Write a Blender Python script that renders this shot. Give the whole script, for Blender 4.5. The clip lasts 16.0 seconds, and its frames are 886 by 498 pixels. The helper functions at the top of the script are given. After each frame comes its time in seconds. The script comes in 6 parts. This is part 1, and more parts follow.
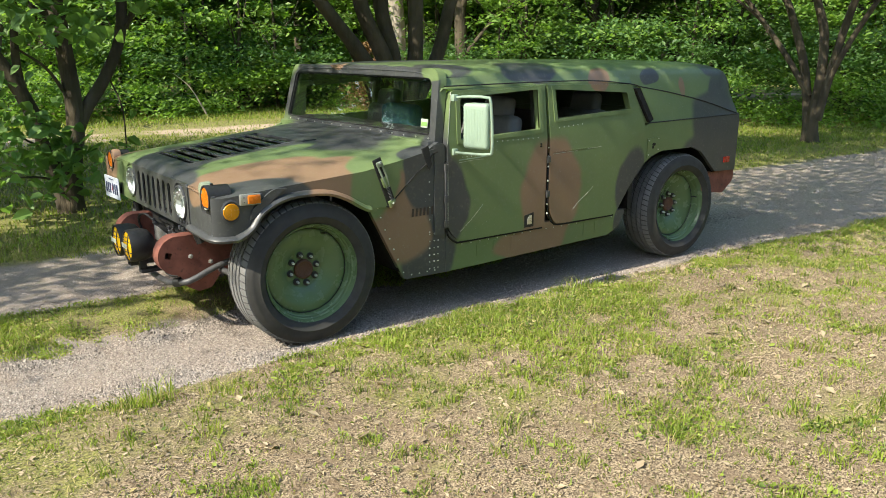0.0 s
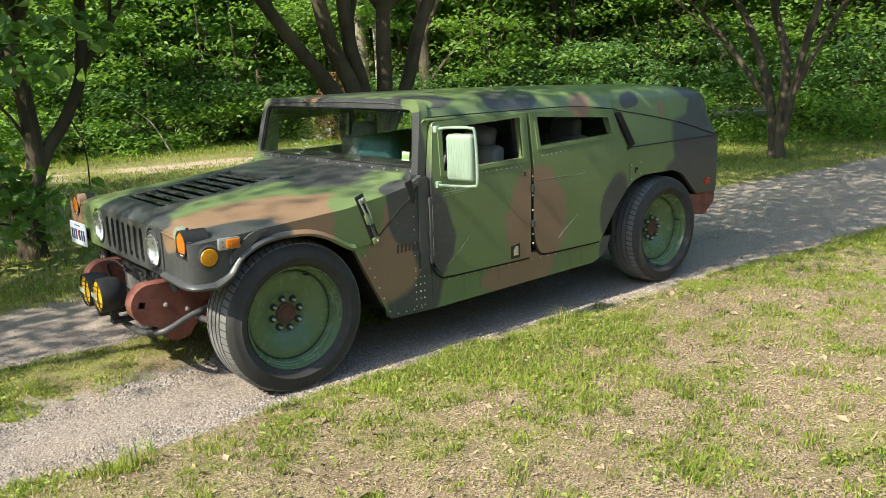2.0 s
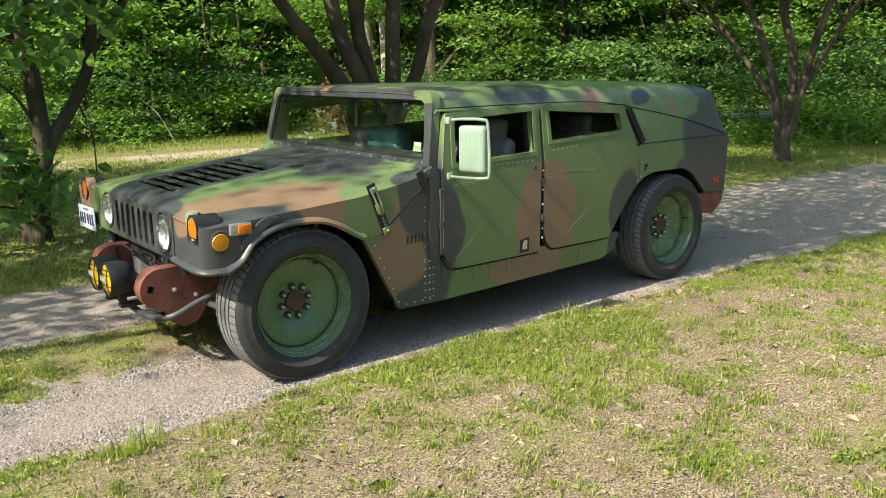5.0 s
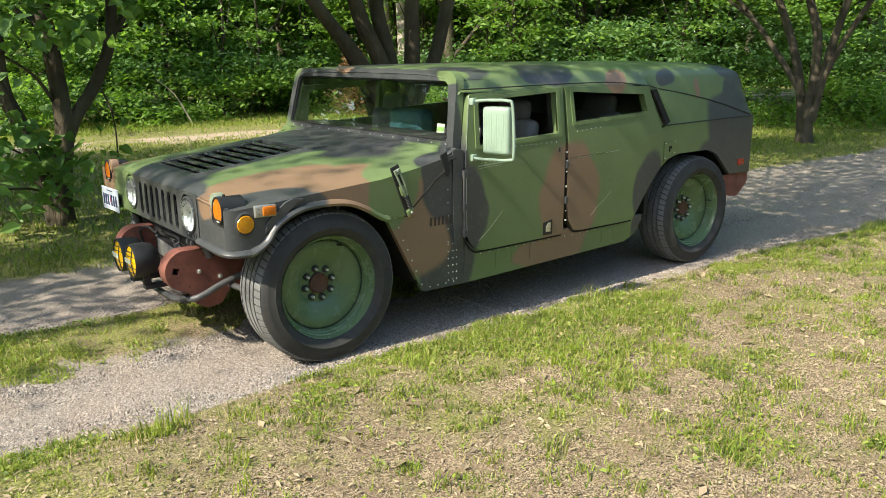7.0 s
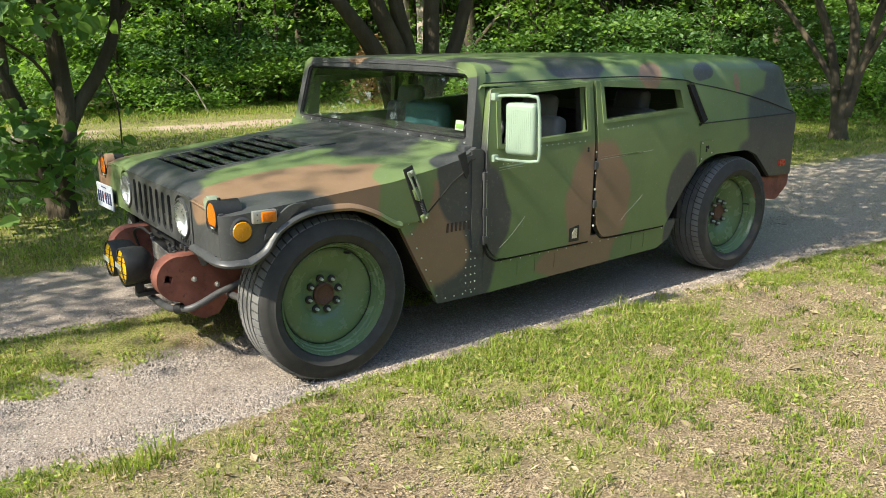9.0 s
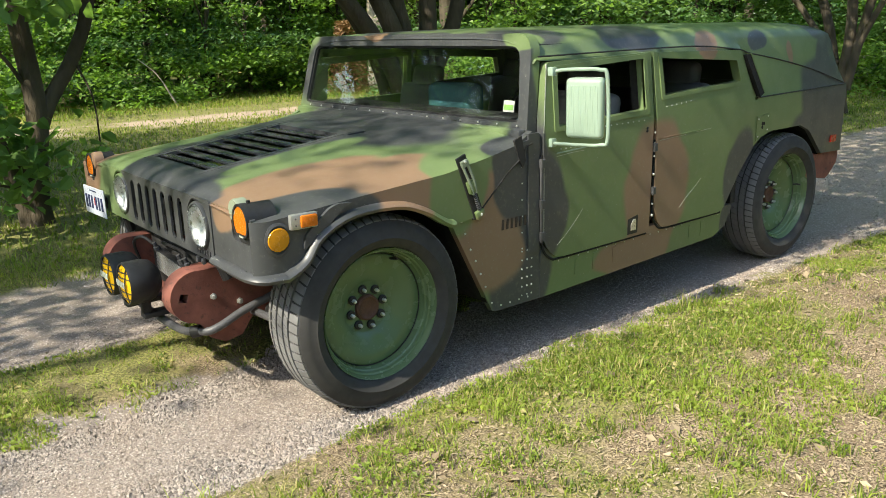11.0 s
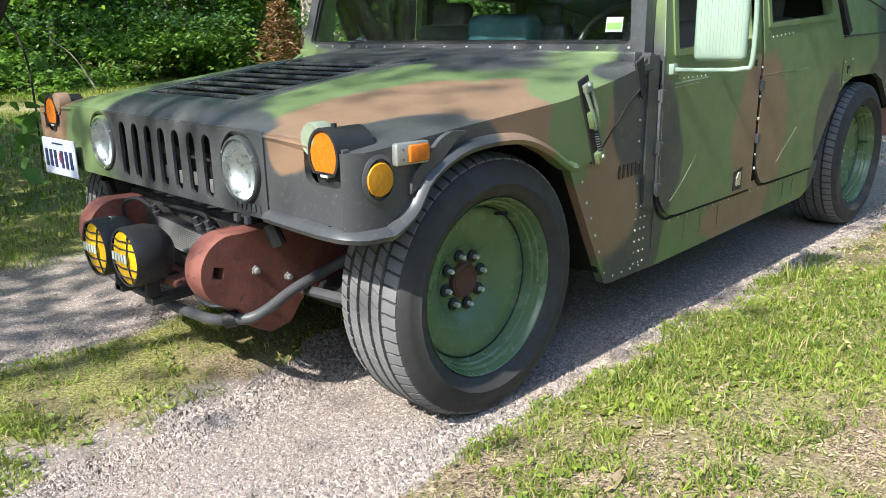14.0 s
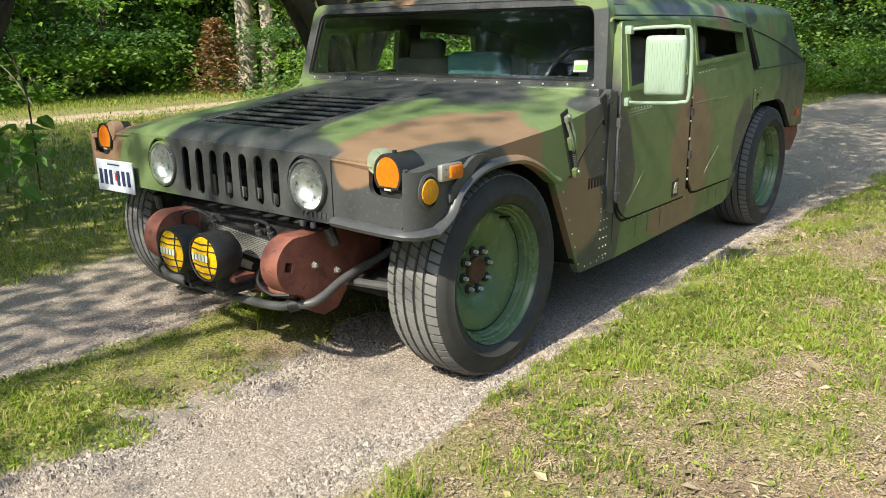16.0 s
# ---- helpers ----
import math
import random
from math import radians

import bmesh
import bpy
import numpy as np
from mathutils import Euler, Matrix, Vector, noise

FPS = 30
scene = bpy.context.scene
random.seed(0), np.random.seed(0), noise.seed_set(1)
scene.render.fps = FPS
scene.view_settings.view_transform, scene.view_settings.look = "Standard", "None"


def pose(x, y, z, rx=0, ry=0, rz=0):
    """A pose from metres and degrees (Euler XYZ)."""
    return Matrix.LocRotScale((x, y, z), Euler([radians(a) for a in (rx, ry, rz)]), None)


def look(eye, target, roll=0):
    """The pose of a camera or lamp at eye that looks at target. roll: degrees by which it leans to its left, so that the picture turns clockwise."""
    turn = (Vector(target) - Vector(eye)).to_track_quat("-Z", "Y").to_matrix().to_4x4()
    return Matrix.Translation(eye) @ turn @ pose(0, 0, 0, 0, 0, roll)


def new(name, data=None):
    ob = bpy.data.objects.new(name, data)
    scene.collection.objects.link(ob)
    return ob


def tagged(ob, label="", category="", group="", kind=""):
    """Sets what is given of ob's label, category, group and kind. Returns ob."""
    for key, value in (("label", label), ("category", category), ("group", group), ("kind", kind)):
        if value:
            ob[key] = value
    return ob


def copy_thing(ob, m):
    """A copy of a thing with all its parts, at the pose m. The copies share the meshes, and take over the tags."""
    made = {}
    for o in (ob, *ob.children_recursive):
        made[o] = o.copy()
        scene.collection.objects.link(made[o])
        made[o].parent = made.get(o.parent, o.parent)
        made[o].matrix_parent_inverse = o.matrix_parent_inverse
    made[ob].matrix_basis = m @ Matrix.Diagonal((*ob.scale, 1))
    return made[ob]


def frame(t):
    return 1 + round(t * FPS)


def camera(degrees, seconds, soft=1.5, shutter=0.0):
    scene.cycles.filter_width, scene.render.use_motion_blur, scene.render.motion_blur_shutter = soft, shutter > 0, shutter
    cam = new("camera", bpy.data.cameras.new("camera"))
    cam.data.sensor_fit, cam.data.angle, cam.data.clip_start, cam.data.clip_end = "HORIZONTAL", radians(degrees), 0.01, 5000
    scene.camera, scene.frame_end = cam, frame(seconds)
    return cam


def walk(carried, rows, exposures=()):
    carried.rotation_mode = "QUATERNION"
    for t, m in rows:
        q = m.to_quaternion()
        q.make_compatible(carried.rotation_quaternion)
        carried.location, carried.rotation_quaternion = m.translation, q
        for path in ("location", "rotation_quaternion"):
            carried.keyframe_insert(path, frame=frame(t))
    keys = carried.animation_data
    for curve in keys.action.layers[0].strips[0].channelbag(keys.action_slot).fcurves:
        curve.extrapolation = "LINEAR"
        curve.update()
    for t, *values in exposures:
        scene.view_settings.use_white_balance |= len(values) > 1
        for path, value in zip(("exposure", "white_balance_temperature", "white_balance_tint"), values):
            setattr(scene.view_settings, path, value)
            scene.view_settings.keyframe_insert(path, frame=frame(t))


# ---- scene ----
cam = camera(58.4, 16.0, soft=0.8)
PATH = [
    (0, (-2.011, -5.067, 1.722), (-0.866, -3.502, 1.232), -0.2),
    (0.5, (-2.021, -5.034, 1.723), (-0.874, -3.469, 1.238), -0.4),
    (1, (-1.996, -4.931, 1.741), (-0.84, -3.368, 1.273), -1.0),
    (1.5, (-1.998, -4.877, 1.747), (-0.811, -3.331, 1.299), -1.6),
    (2, (-1.992, -4.848, 1.744), (-0.772, -3.322, 1.315), -1.9),
    (2.5, (-2.001, -4.837, 1.74), (-0.756, -3.328, 1.323), -1.7),
    (3, (-2.012, -4.821, 1.729), (-0.761, -3.315, 1.322), -1.2),
    (3.5, (-2.02, -4.8, 1.71), (-0.779, -3.285, 1.304), -0.7),
    (4, (-2.021, -4.808, 1.71), (-0.791, -3.285, 1.3), -0.5),
    (6.5, (-2.072, -4.786, 1.713), (-0.871, -3.26, 1.236), -0.8),
    (7, (-2.067, -4.757, 1.708), (-0.883, -3.218, 1.228), -0.7),
    (7.5, (-2.005, -4.691, 1.702), (-0.837, -3.141, 1.22), -0.5),
    (8, (-1.896, -4.606, 1.725), (-0.743, -3.048, 1.234), -0.1),
    (8.5, (-1.83, -4.542, 1.723), (-0.689, -2.978, 1.22), -0.1),
    (11, (-1.805, -3.729, 1.637), (-0.602, -2.224, 1.101), -1.7),
    (11.5, (-1.865, -3.55, 1.61), (-0.643, -2.066, 1.059), -2.1),
    (12, (-1.955, -3.317, 1.606), (-0.707, -1.859, 1.044), -2.4),
    (12.5, (-1.933, -3.097, 1.56), (-0.654, -1.666, 0.999), -2.4),
    (13, (-1.861, -2.863, 1.519), (-0.551, -1.452, 0.978), -2.2),
    (13.5, (-1.801, -2.718, 1.394), (-0.467, -1.329, 0.856), -1.7),
    (14, (-1.817, -2.661, 1.277), (-0.46, -1.296, 0.732), -1.3),
    (14.5, (-1.911, -2.64, 1.255), (-0.527, -1.303, 0.71), -0.9),
    (15, (-2.078, -2.665, 1.306), (-0.66, -1.362, 0.766), -0.6),
    (15.5, (-2.33, -2.783, 1.359), (-0.874, -1.519, 0.83), -0.5),
    (16, (-2.568, -2.859, 1.418), (-1.075, -1.634, 0.897), -0.9),
]
walk(cam, [(t, look(eye, target, roll)) for t, eye, target, roll in PATH], [(0, 1.08, 6400, 7), (12.6, 1.08, 6400, 7), (13.4, 1.18, 5700, 12), (13.9, 1.24, 5700, 12), (14.5, 1.10, 6200, 8), (15.2, 1.06, 6300, 7), (16, 1.04, 6400, 7)])

# ---- light ----
SUN = Vector((-1.05, -0.05, 1.0)).normalized()
world = bpy.data.worlds.new("sky")
scene.world = world
world.use_nodes = True
wn = world.node_tree.nodes
sky = wn.new("ShaderNodeTexSky")
sky.sky_type, sky.sun_disc = "NISHITA", False
sky.sun_elevation = math.asin(SUN.z)
sky.sun_rotation = math.atan2(SUN.x, SUN.y)
sky.air_density, sky.dust_density = 1.0, 1.2
world.node_tree.links.new(sky.outputs["Color"], wn["Background"].inputs["Color"])
wn["Background"].inputs["Strength"].default_value = 0.15
sun = new("sun", bpy.data.lights.new("sun", "SUN"))
sun.data.energy, sun.data.angle, sun.data.color = 4.1, radians(0.55), (1.0, 0.91, 0.74)
sun.matrix_world = look(SUN * 60, (0, 0, 0))


# ---- materials ----
class Mat:
    """A node material with short ways to add and join nodes."""

    def __init__(self, name, rough=0.6, metal=0.0, color=(0.5, 0.5, 0.5)):
        self.m = bpy.data.materials.new(name)
        self.m.use_nodes = True
        self.t = self.m.node_tree
        self.b = self.t.nodes["Principled BSDF"]
        self.b.inputs["Roughness"].default_value = rough
        self.b.inputs["Metallic"].default_value = metal
        self.b.inputs["Base Color"].default_value = (*color, 1)

    def put(self, sock, v):
        if isinstance(v, bpy.types.NodeSocket):
            self.t.links.new(v, sock)
        elif isinstance(v, tuple) and len(v) == 3 and sock.type == "RGBA":
            sock.default_value = (*v, 1)
        else:
            sock.default_value = v

    def pos(self):
        return self.t.nodes.new("ShaderNodeNewGeometry").outputs["Position"]

    def island(self):
        return self.t.nodes.new("ShaderNodeNewGeometry").outputs["Random Per Island"]

    def rand(self):
        return self.t.nodes.new("ShaderNodeObjectInfo").outputs["Random"]

    def noise(self, scale, detail=3.0, vec=None, rough=0.55, out="Fac"):
        n = self.t.nodes.new("ShaderNodeTexNoise")
        n.inputs["Scale"].default_value, n.inputs["Detail"].default_value = scale, detail
        n.inputs["Roughness"].default_value = rough
        self.put(n.inputs["Vector"], vec if vec is not None else self.pos())
        return n.outputs[out]

    def math(self, op, a, b=0.0, c=0.0):
        n = self.t.nodes.new("ShaderNodeMath")
        n.operation = op
        for s, v in zip(n.inputs, (a, b, c)):
            self.put(s, v)
        return n.outputs[0]

    def vec(self, op, a, b=(0, 0, 0), out="Vector"):
        n = self.t.nodes.new("ShaderNodeVectorMath")
        n.operation = op
        for s, v in zip(n.inputs, (a, b)):
            self.put(s, v)
        return n.outputs[out]

    def ramp(self, v, lo, hi, a=0.0, b=1.0):
        n = self.t.nodes.new("ShaderNodeMapRange")
        n.interpolation_type = "SMOOTHSTEP"
        for s, x in zip(n.inputs, (v, lo, hi, a, b)):
            self.put(s, x)
        return n.outputs[0]

    def mix(self, f, a, b, kind="MIX"):
        n = self.t.nodes.new("ShaderNodeMix")
        n.data_type, n.blend_type = "RGBA", kind
        self.put(n.inputs["Factor"], f)
        self.put(n.inputs["A"], a)
        self.put(n.inputs["B"], b)
        return n.outputs["Result"]

    def xyz(self, v):
        n = self.t.nodes.new("ShaderNodeSeparateXYZ")
        self.put(n.inputs[0], v)
        return n.outputs

    def color(self, c):
        self.put(self.b.inputs["Base Color"], c)
        return self

    def rough(self, r):
        self.put(self.b.inputs["Roughness"], r)
        return self

    def bump(self, h, strength=0.3, dist=0.01):
        n = self.t.nodes.new("ShaderNodeBump")
        n.inputs["Strength"].default_value, n.inputs["Distance"].default_value = strength, dist
        self.put(n.inputs["Height"], h)
        self.put(self.b.inputs["Normal"], n.outputs[0])
        return self


GREEN, BROWN, BLACK = (0.135, 0.188, 0.078), (0.232, 0.148, 0.094), (0.060, 0.063, 0.066)

# paint blobs: colour, centre, radii; later ones lie over earlier ones
SIDE_BLOBS = [
    ("K", (0.78, -1.1, 0.52), (0.21, 0.2, 0.40)), ("K", (0.87, -1.1, 0.90), (0.10, 0.2, 0.50)), ("B", (0.57, -1.1, 0.69), (0.25, 0.2, 0.30)),
    ("K", (0.92, -1.1, 0.80), (0.18, 0.12, 0.27)),
    ("B", (1.78, -1.1, 0.66), (0.24, 0.2, 0.37)), ("B", (1.84, -1.1, 0.74), (0.27, 0.2, 0.37)), ("B", (1.65, -1.1, 0.41), (0.34, 0.2, 0.13)),
    ("K", (2.68, -1.1, 0.70), (0.20, 0.2, 0.32)), ("K", (2.61, -1.1, 0.42), (0.11, 0.2, 0.14)),
    ("K", (3.77, -1.1, 0.88), (0.54, 0.3, 0.22)), ("K", (3.86, -1.0, 1.15), (0.47, 0.5, 0.28)), ("K", (3.85, -0.9, 1.38), (0.22, 0.6, 0.22)),
    ("K", (3.72, -0.5, 1.57), (0.20, 0.8, 0.09)),
]
ROOF_BLOBS = [
    ("K", (1.08, -0.80, 1.6), (0.17, 0.20, 0.2)), ("K", (1.70, -0.92, 1.58), (0.24, 0.30, 0.09)),
    ("B", (2.36, -1.0, 1.52), (0.11, 0.22, 0.07)), ("K", (2.94, -0.98, 1.52), (0.13, 0.25, 0.065)),
    ("B", (3.30, -1.0, 1.42), (0.045, 0.2, 0.09)), ("K", (1.5, 0.3, 1.6), (0.6, 0.3, 0.2)),
    # windscreen frame: black paint, which on the green header stands for tree shade
    ("K", (0.90, 0.0, 1.38), (0.085, 1.25, 0.40)), ("G", (0.95, -0.98, 1.60), (0.14, 0.16, 0.06)), ("B", (0.93, 0.3, 1.62), (0.07, 0.12, 0.05)),
]
BONNET_BLOBS = [
    ("K", (-0.35, 0.0, 1.0), (0.62, 0.52, 0.4)), ("K", (0.55, 0.05, 1.2), (0.50, 0.95, 0.2)),
    ("K", (0.15, 0.1, 1.15), (0.3, 0.5, 0.2)),
    ("B", (-0.22, -0.78, 1.0), (0.42, 0.17, 0.25)), ("B", (0.12, -1.0, 1.0), (0.36, 0.22, 0.16)),
    ("G", (0.42, -1.1, 0.98), (0.17, 0.25, 0.22)), ("K", (0.74, -1.1, 1.02), (0.12, 0.16, 0.3)),
]
NOSE_BLOBS = [
    ("K", (-0.45, -1.05, 0.86), (0.36, 0.20, 0.14)), ("K", (-0.25, -1.08, 0.96), (0.22, 0.09, 0.08)),
    ("K", (-0.36, -1.02, 1.0), (0.24, 0.13, 0.1)), ("K", (-0.62, -0.3, 0.82), (0.2, 0.62, 0.3)), ("B", (-0.58, -0.82, 0.95), (0.2, 0.11, 0.11)), ("K", (-0.62, -0.85, 0.77), (0.2, 0.35, 0.075)),
    ("G", (-0.5, 0.56, 0.98), (0.22, 0.20, 0.22)), ("G", (-0.1, 0.75, 1.05), (0.35, 0.22, 0.2)),
    ("B", (-0.45, 0.95, 0.95), (0.3, 0.20, 0.2)), ("G", (-0.05, -0.47, 1.1), (0.40, 0.10, 0.2)),
]


def camo():
    m = Mat("camouflage_paint", 0.5)
    p = m.pos()
    warp = m.noise(2.2, 2.0, p, out="Color")
    q = m.vec("ADD", p, m.vec("MULTIPLY", m.vec("SUBTRACT", warp, (0.5, 0.5, 0.5)), (0.22, 0.10, 0.22)))
    n1 = m.noise(3.0, 4.0)
    n2 = m.noise(45.0, 4.0)
    shade = {k: m.mix(n1, tuple(c * 0.84 for c in v), tuple(c * 1.2 for c in v)) for k, v in (("G", GREEN), ("B", BROWN), ("K", BLACK))}
    col = shade["G"]
    for k, c, r in (*SIDE_BLOBS, *ROOF_BLOBS, *BONNET_BLOBS, *NOSE_BLOBS):
        d = m.vec("LENGTH", m.vec("DIVIDE", m.vec("SUBTRACT", q, c), r), out="Value")
        col = m.mix(m.ramp(d, 1.09, 0.91), col, shade[k])
    dust = m.math("MULTIPLY", m.ramp(n2, 0.52, 0.8), 0.22)
    col = m.mix(dust, col, (0.26, 0.25, 0.2))
    fleck = m.ramp(m.noise(150.0, 1.0), 0.765, 0.80)
    col = m.mix(m.math("MULTIPLY", fleck, 0.5), col, (0.5, 0.5, 0.46))
    m.color(col)
    m.rough(m.ramp(m.noise(9.0, 4.0), 0.3, 0.7, 0.30, 0.46))
    m.bump(m.noise(260.0, 2.0), 0.10, 0.002)
    return m.m


def plain(name, color, rough=0.6, metal=0.0, var=0.2, scale=20.0, grain=120.0, bump=0.1):
    m = Mat(name, rough, metal)
    dark, light = tuple(c * (1 - var) for c in color), tuple(min(1, c * (1 + var)) for c in color)
    m.color(m.mix(m.noise(scale, 4.0), dark, light))
    m.rough(m.ramp(m.noise(scale * 2.3, 3.0), 0.3, 0.7, max(0.03, rough - 0.1), min(1, rough + 0.1)))
    m.bump(m.noise(grain, 3.0), bump, 0.004)
    return m.m


def rust_paint():
    m = Mat("red_oxide_primer", 0.75)
    c = m.mix(m.ramp(m.noise(12.0, 5.0), 0.35, 0.7), (0.165, 0.056, 0.04), (0.24, 0.088, 0.063))
    c = m.mix(m.ramp(m.noise(38.0, 4.0), 0.56, 0.72), c, (0.10, 0.045, 0.035))
    m.color(c).bump(m.noise(90.0, 4.0), 0.25, 0.004)
    return m.m


def clear(name, tint=(1, 1, 1), rough=0.0):
    m = Mat(name, rough)
    m.b.inputs["Transmission Weight"].default_value = 1.0
    m.b.inputs["IOR"].default_value = 1.45
    m.b.inputs["Base Color"].default_value = (*tint, 1)
    return m.m


def leaf(name, dark, light, trans=0.45, straw=False):
    m = Mat(name, 0.5)
    c = m.mix(m.island(), dark, light)
    if straw:
        c = m.mix(m.math("MULTIPLY", m.ramp(m.noise(2.6, 4.0), 0.44, 0.62), 0.6), c, light)
        dry = m.math("FRACT", m.math("MULTIPLY", m.island(), 37.0))
        c = m.mix(m.ramp(dry, 0.80, 0.86), c, (0.46, 0.39, 0.18))
    else:
        c = m.mix(m.math("MULTIPLY", m.ramp(m.noise(0.9, 2.0), 0.35, 0.65), 0.7), c, light)
    m.color(c)
    t = m.t
    tl = t.nodes.new("ShaderNodeBsdfTranslucent")
    m.put(tl.inputs["Color"], m.mix(1.0, c, (1.05, 1.15, 0.5), "MULTIPLY"))
    mx = t.nodes.new("ShaderNodeMixShader")
    mx.inputs[0].default_value = trans
    t.links.new(m.b.outputs[0], mx.inputs[1])
    t.links.new(tl.outputs[0], mx.inputs[2])
    t.links.new(mx.outputs[0], t.nodes["Material Output"].inputs[0])
    return m.m


def bark(name, a, b):
    m = Mat(name, 0.9)
    p = m.vec("MULTIPLY", m.pos(), (1, 1, 0.22))
    n = m.noise(16.0, 5.0, p, 0.65)
    m.color(m.mix(m.ramp(m.noise(2.0, 3.0), 0.4, 0.7), m.mix(n, a, b), m.mix(n, b, tuple(c * 1.5 for c in b))))
    m.bump(n, 0.9, 0.03)
    return m.m


def on_gravel(m, p):
    """1 on the two wheel tracks of the drive, 0 on grass."""
    x, y, _ = m.xyz(p)
    wob = m.math("MULTIPLY", m.math("SUBTRACT", m.noise(1.1, 4.0, p), 0.5), 0.5)
    fine = m.math("MULTIPLY", m.math("SUBTRACT", m.noise(9.0, 3.0, p), 0.5), 0.22)
    yy = m.math("ADD", m.math("ADD", y, wob), fine)
    yy = m.math("SUBTRACT", yy, m.math("MULTIPLY", m.ramp(x, 4.0, 10.0), -0.55))
    band = m.math("MULTIPLY", m.ramp(yy, -1.32, -1.20), m.ramp(yy, 2.02, 1.86))
    strip = m.math("MULTIPLY", m.math("MULTIPLY", m.ramp(yy, -0.34, -0.2), m.ramp(yy, 0.56, 0.42)), m.ramp(x, 4.5, 2.5))
    return m.math("MULTIPLY", band, m.math("SUBTRACT", 1.0, strip))


def ground_mat():
    m = Mat("ground", 0.95)
    p = m.pos()
    g = on_gravel(m, p)
    warped = m.vec("ADD", p, m.vec("MULTIPLY", m.vec("SUBTRACT", m.noise(60.0, 2.0, p, out="Color"), (0.5, 0.5, 0.5)), (0.012, 0.012, 0.012)))
    stone = m.t.nodes.new("ShaderNodeTexVoronoi")
    stone.inputs["Scale"].default_value = 85.0
    m.put(stone.inputs["Vector"], warped)
    grit = m.t.nodes.new("ShaderNodeTexVoronoi")
    grit.inputs["Scale"].default_value = 230.0
    m.put(grit.inputs["Vector"], warped)
    grey = m.mix(m.noise(3.0, 4.0, p), (0.30, 0.245, 0.205), (0.43, 0.36, 0.31))
    grey = m.mix(m.math("MULTIPLY", m.xyz(grit.outputs["Color"])[1], 0.75), grey, (0.155, 0.125, 0.105))
    grey = m.mix(m.math("MULTIPLY", m.ramp(m.xyz(stone.outputs["Color"])[0], 0.62, 0.7), m.ramp(stone.outputs["Distance"], 0.5, 0.3)), grey, (0.56, 0.50, 0.45))
    grey = m.mix(m.math("MULTIPLY", m.ramp(m.noise(140.0, 3.0, p, 0.7), 0.60, 0.70), 0.75), grey, (0.10, 0.082, 0.07))
    x, y, _ = m.xyz(p)
    crumb = m.ramp(m.noise(110.0, 5.0, p, 0.78), 0.42, 0.60)
    soil = m.mix(crumb, (0.075, 0.05, 0.03), (0.45, 0.35, 0.225))
    soil = m.mix(m.math("MULTIPLY", m.ramp(m.noise(7.0, 5.0, p, 0.65), 0.46, 0.60), 0.6), soil, (0.17, 0.118, 0.072))
    turf = m.mix(m.ramp(m.noise(80.0, 5.0, p, 0.7), 0.38, 0.64), (0.07, 0.075, 0.018), (0.32, 0.30, 0.09))
    green = m.math("ADD", m.noise(1.5, 5.0, p, 0.65), m.ramp(y, -2.5, -1.5, -0.08, 0.04))
    green = m.math("ADD", green, m.ramp(y, 0.0, 2.0, 0.0, 0.3))
    green = m.math("ADD", green, m.ramp(y, -1.1, -0.5, 0.0, 0.05))
    lawn = m.mix(m.ramp(green, 0.42, 0.62), soil, turf)
    far = m.math("MULTIPLY", m.ramp(y, 10.2, 10.6), m.ramp(y, 12.0, 11.6))
    lawn = m.mix(m.math("MULTIPLY", far, m.ramp(m.noise(0.7, 4.0, p), 0.36, 0.5)), lawn, (0.42, 0.32, 0.24))
    m.color(m.mix(g, lawn, grey))
    h = m.math("ADD", m.math("MULTIPLY", m.noise(60.0, 4.0, p), 0.6), m.math("ADD", m.math("MULTIPLY", stone.outputs["Distance"], -0.4), m.math("MULTIPLY", grit.outputs["Distance"], -0.3)))
    m.bump(h, 0.6, 0.007)
    return m.m


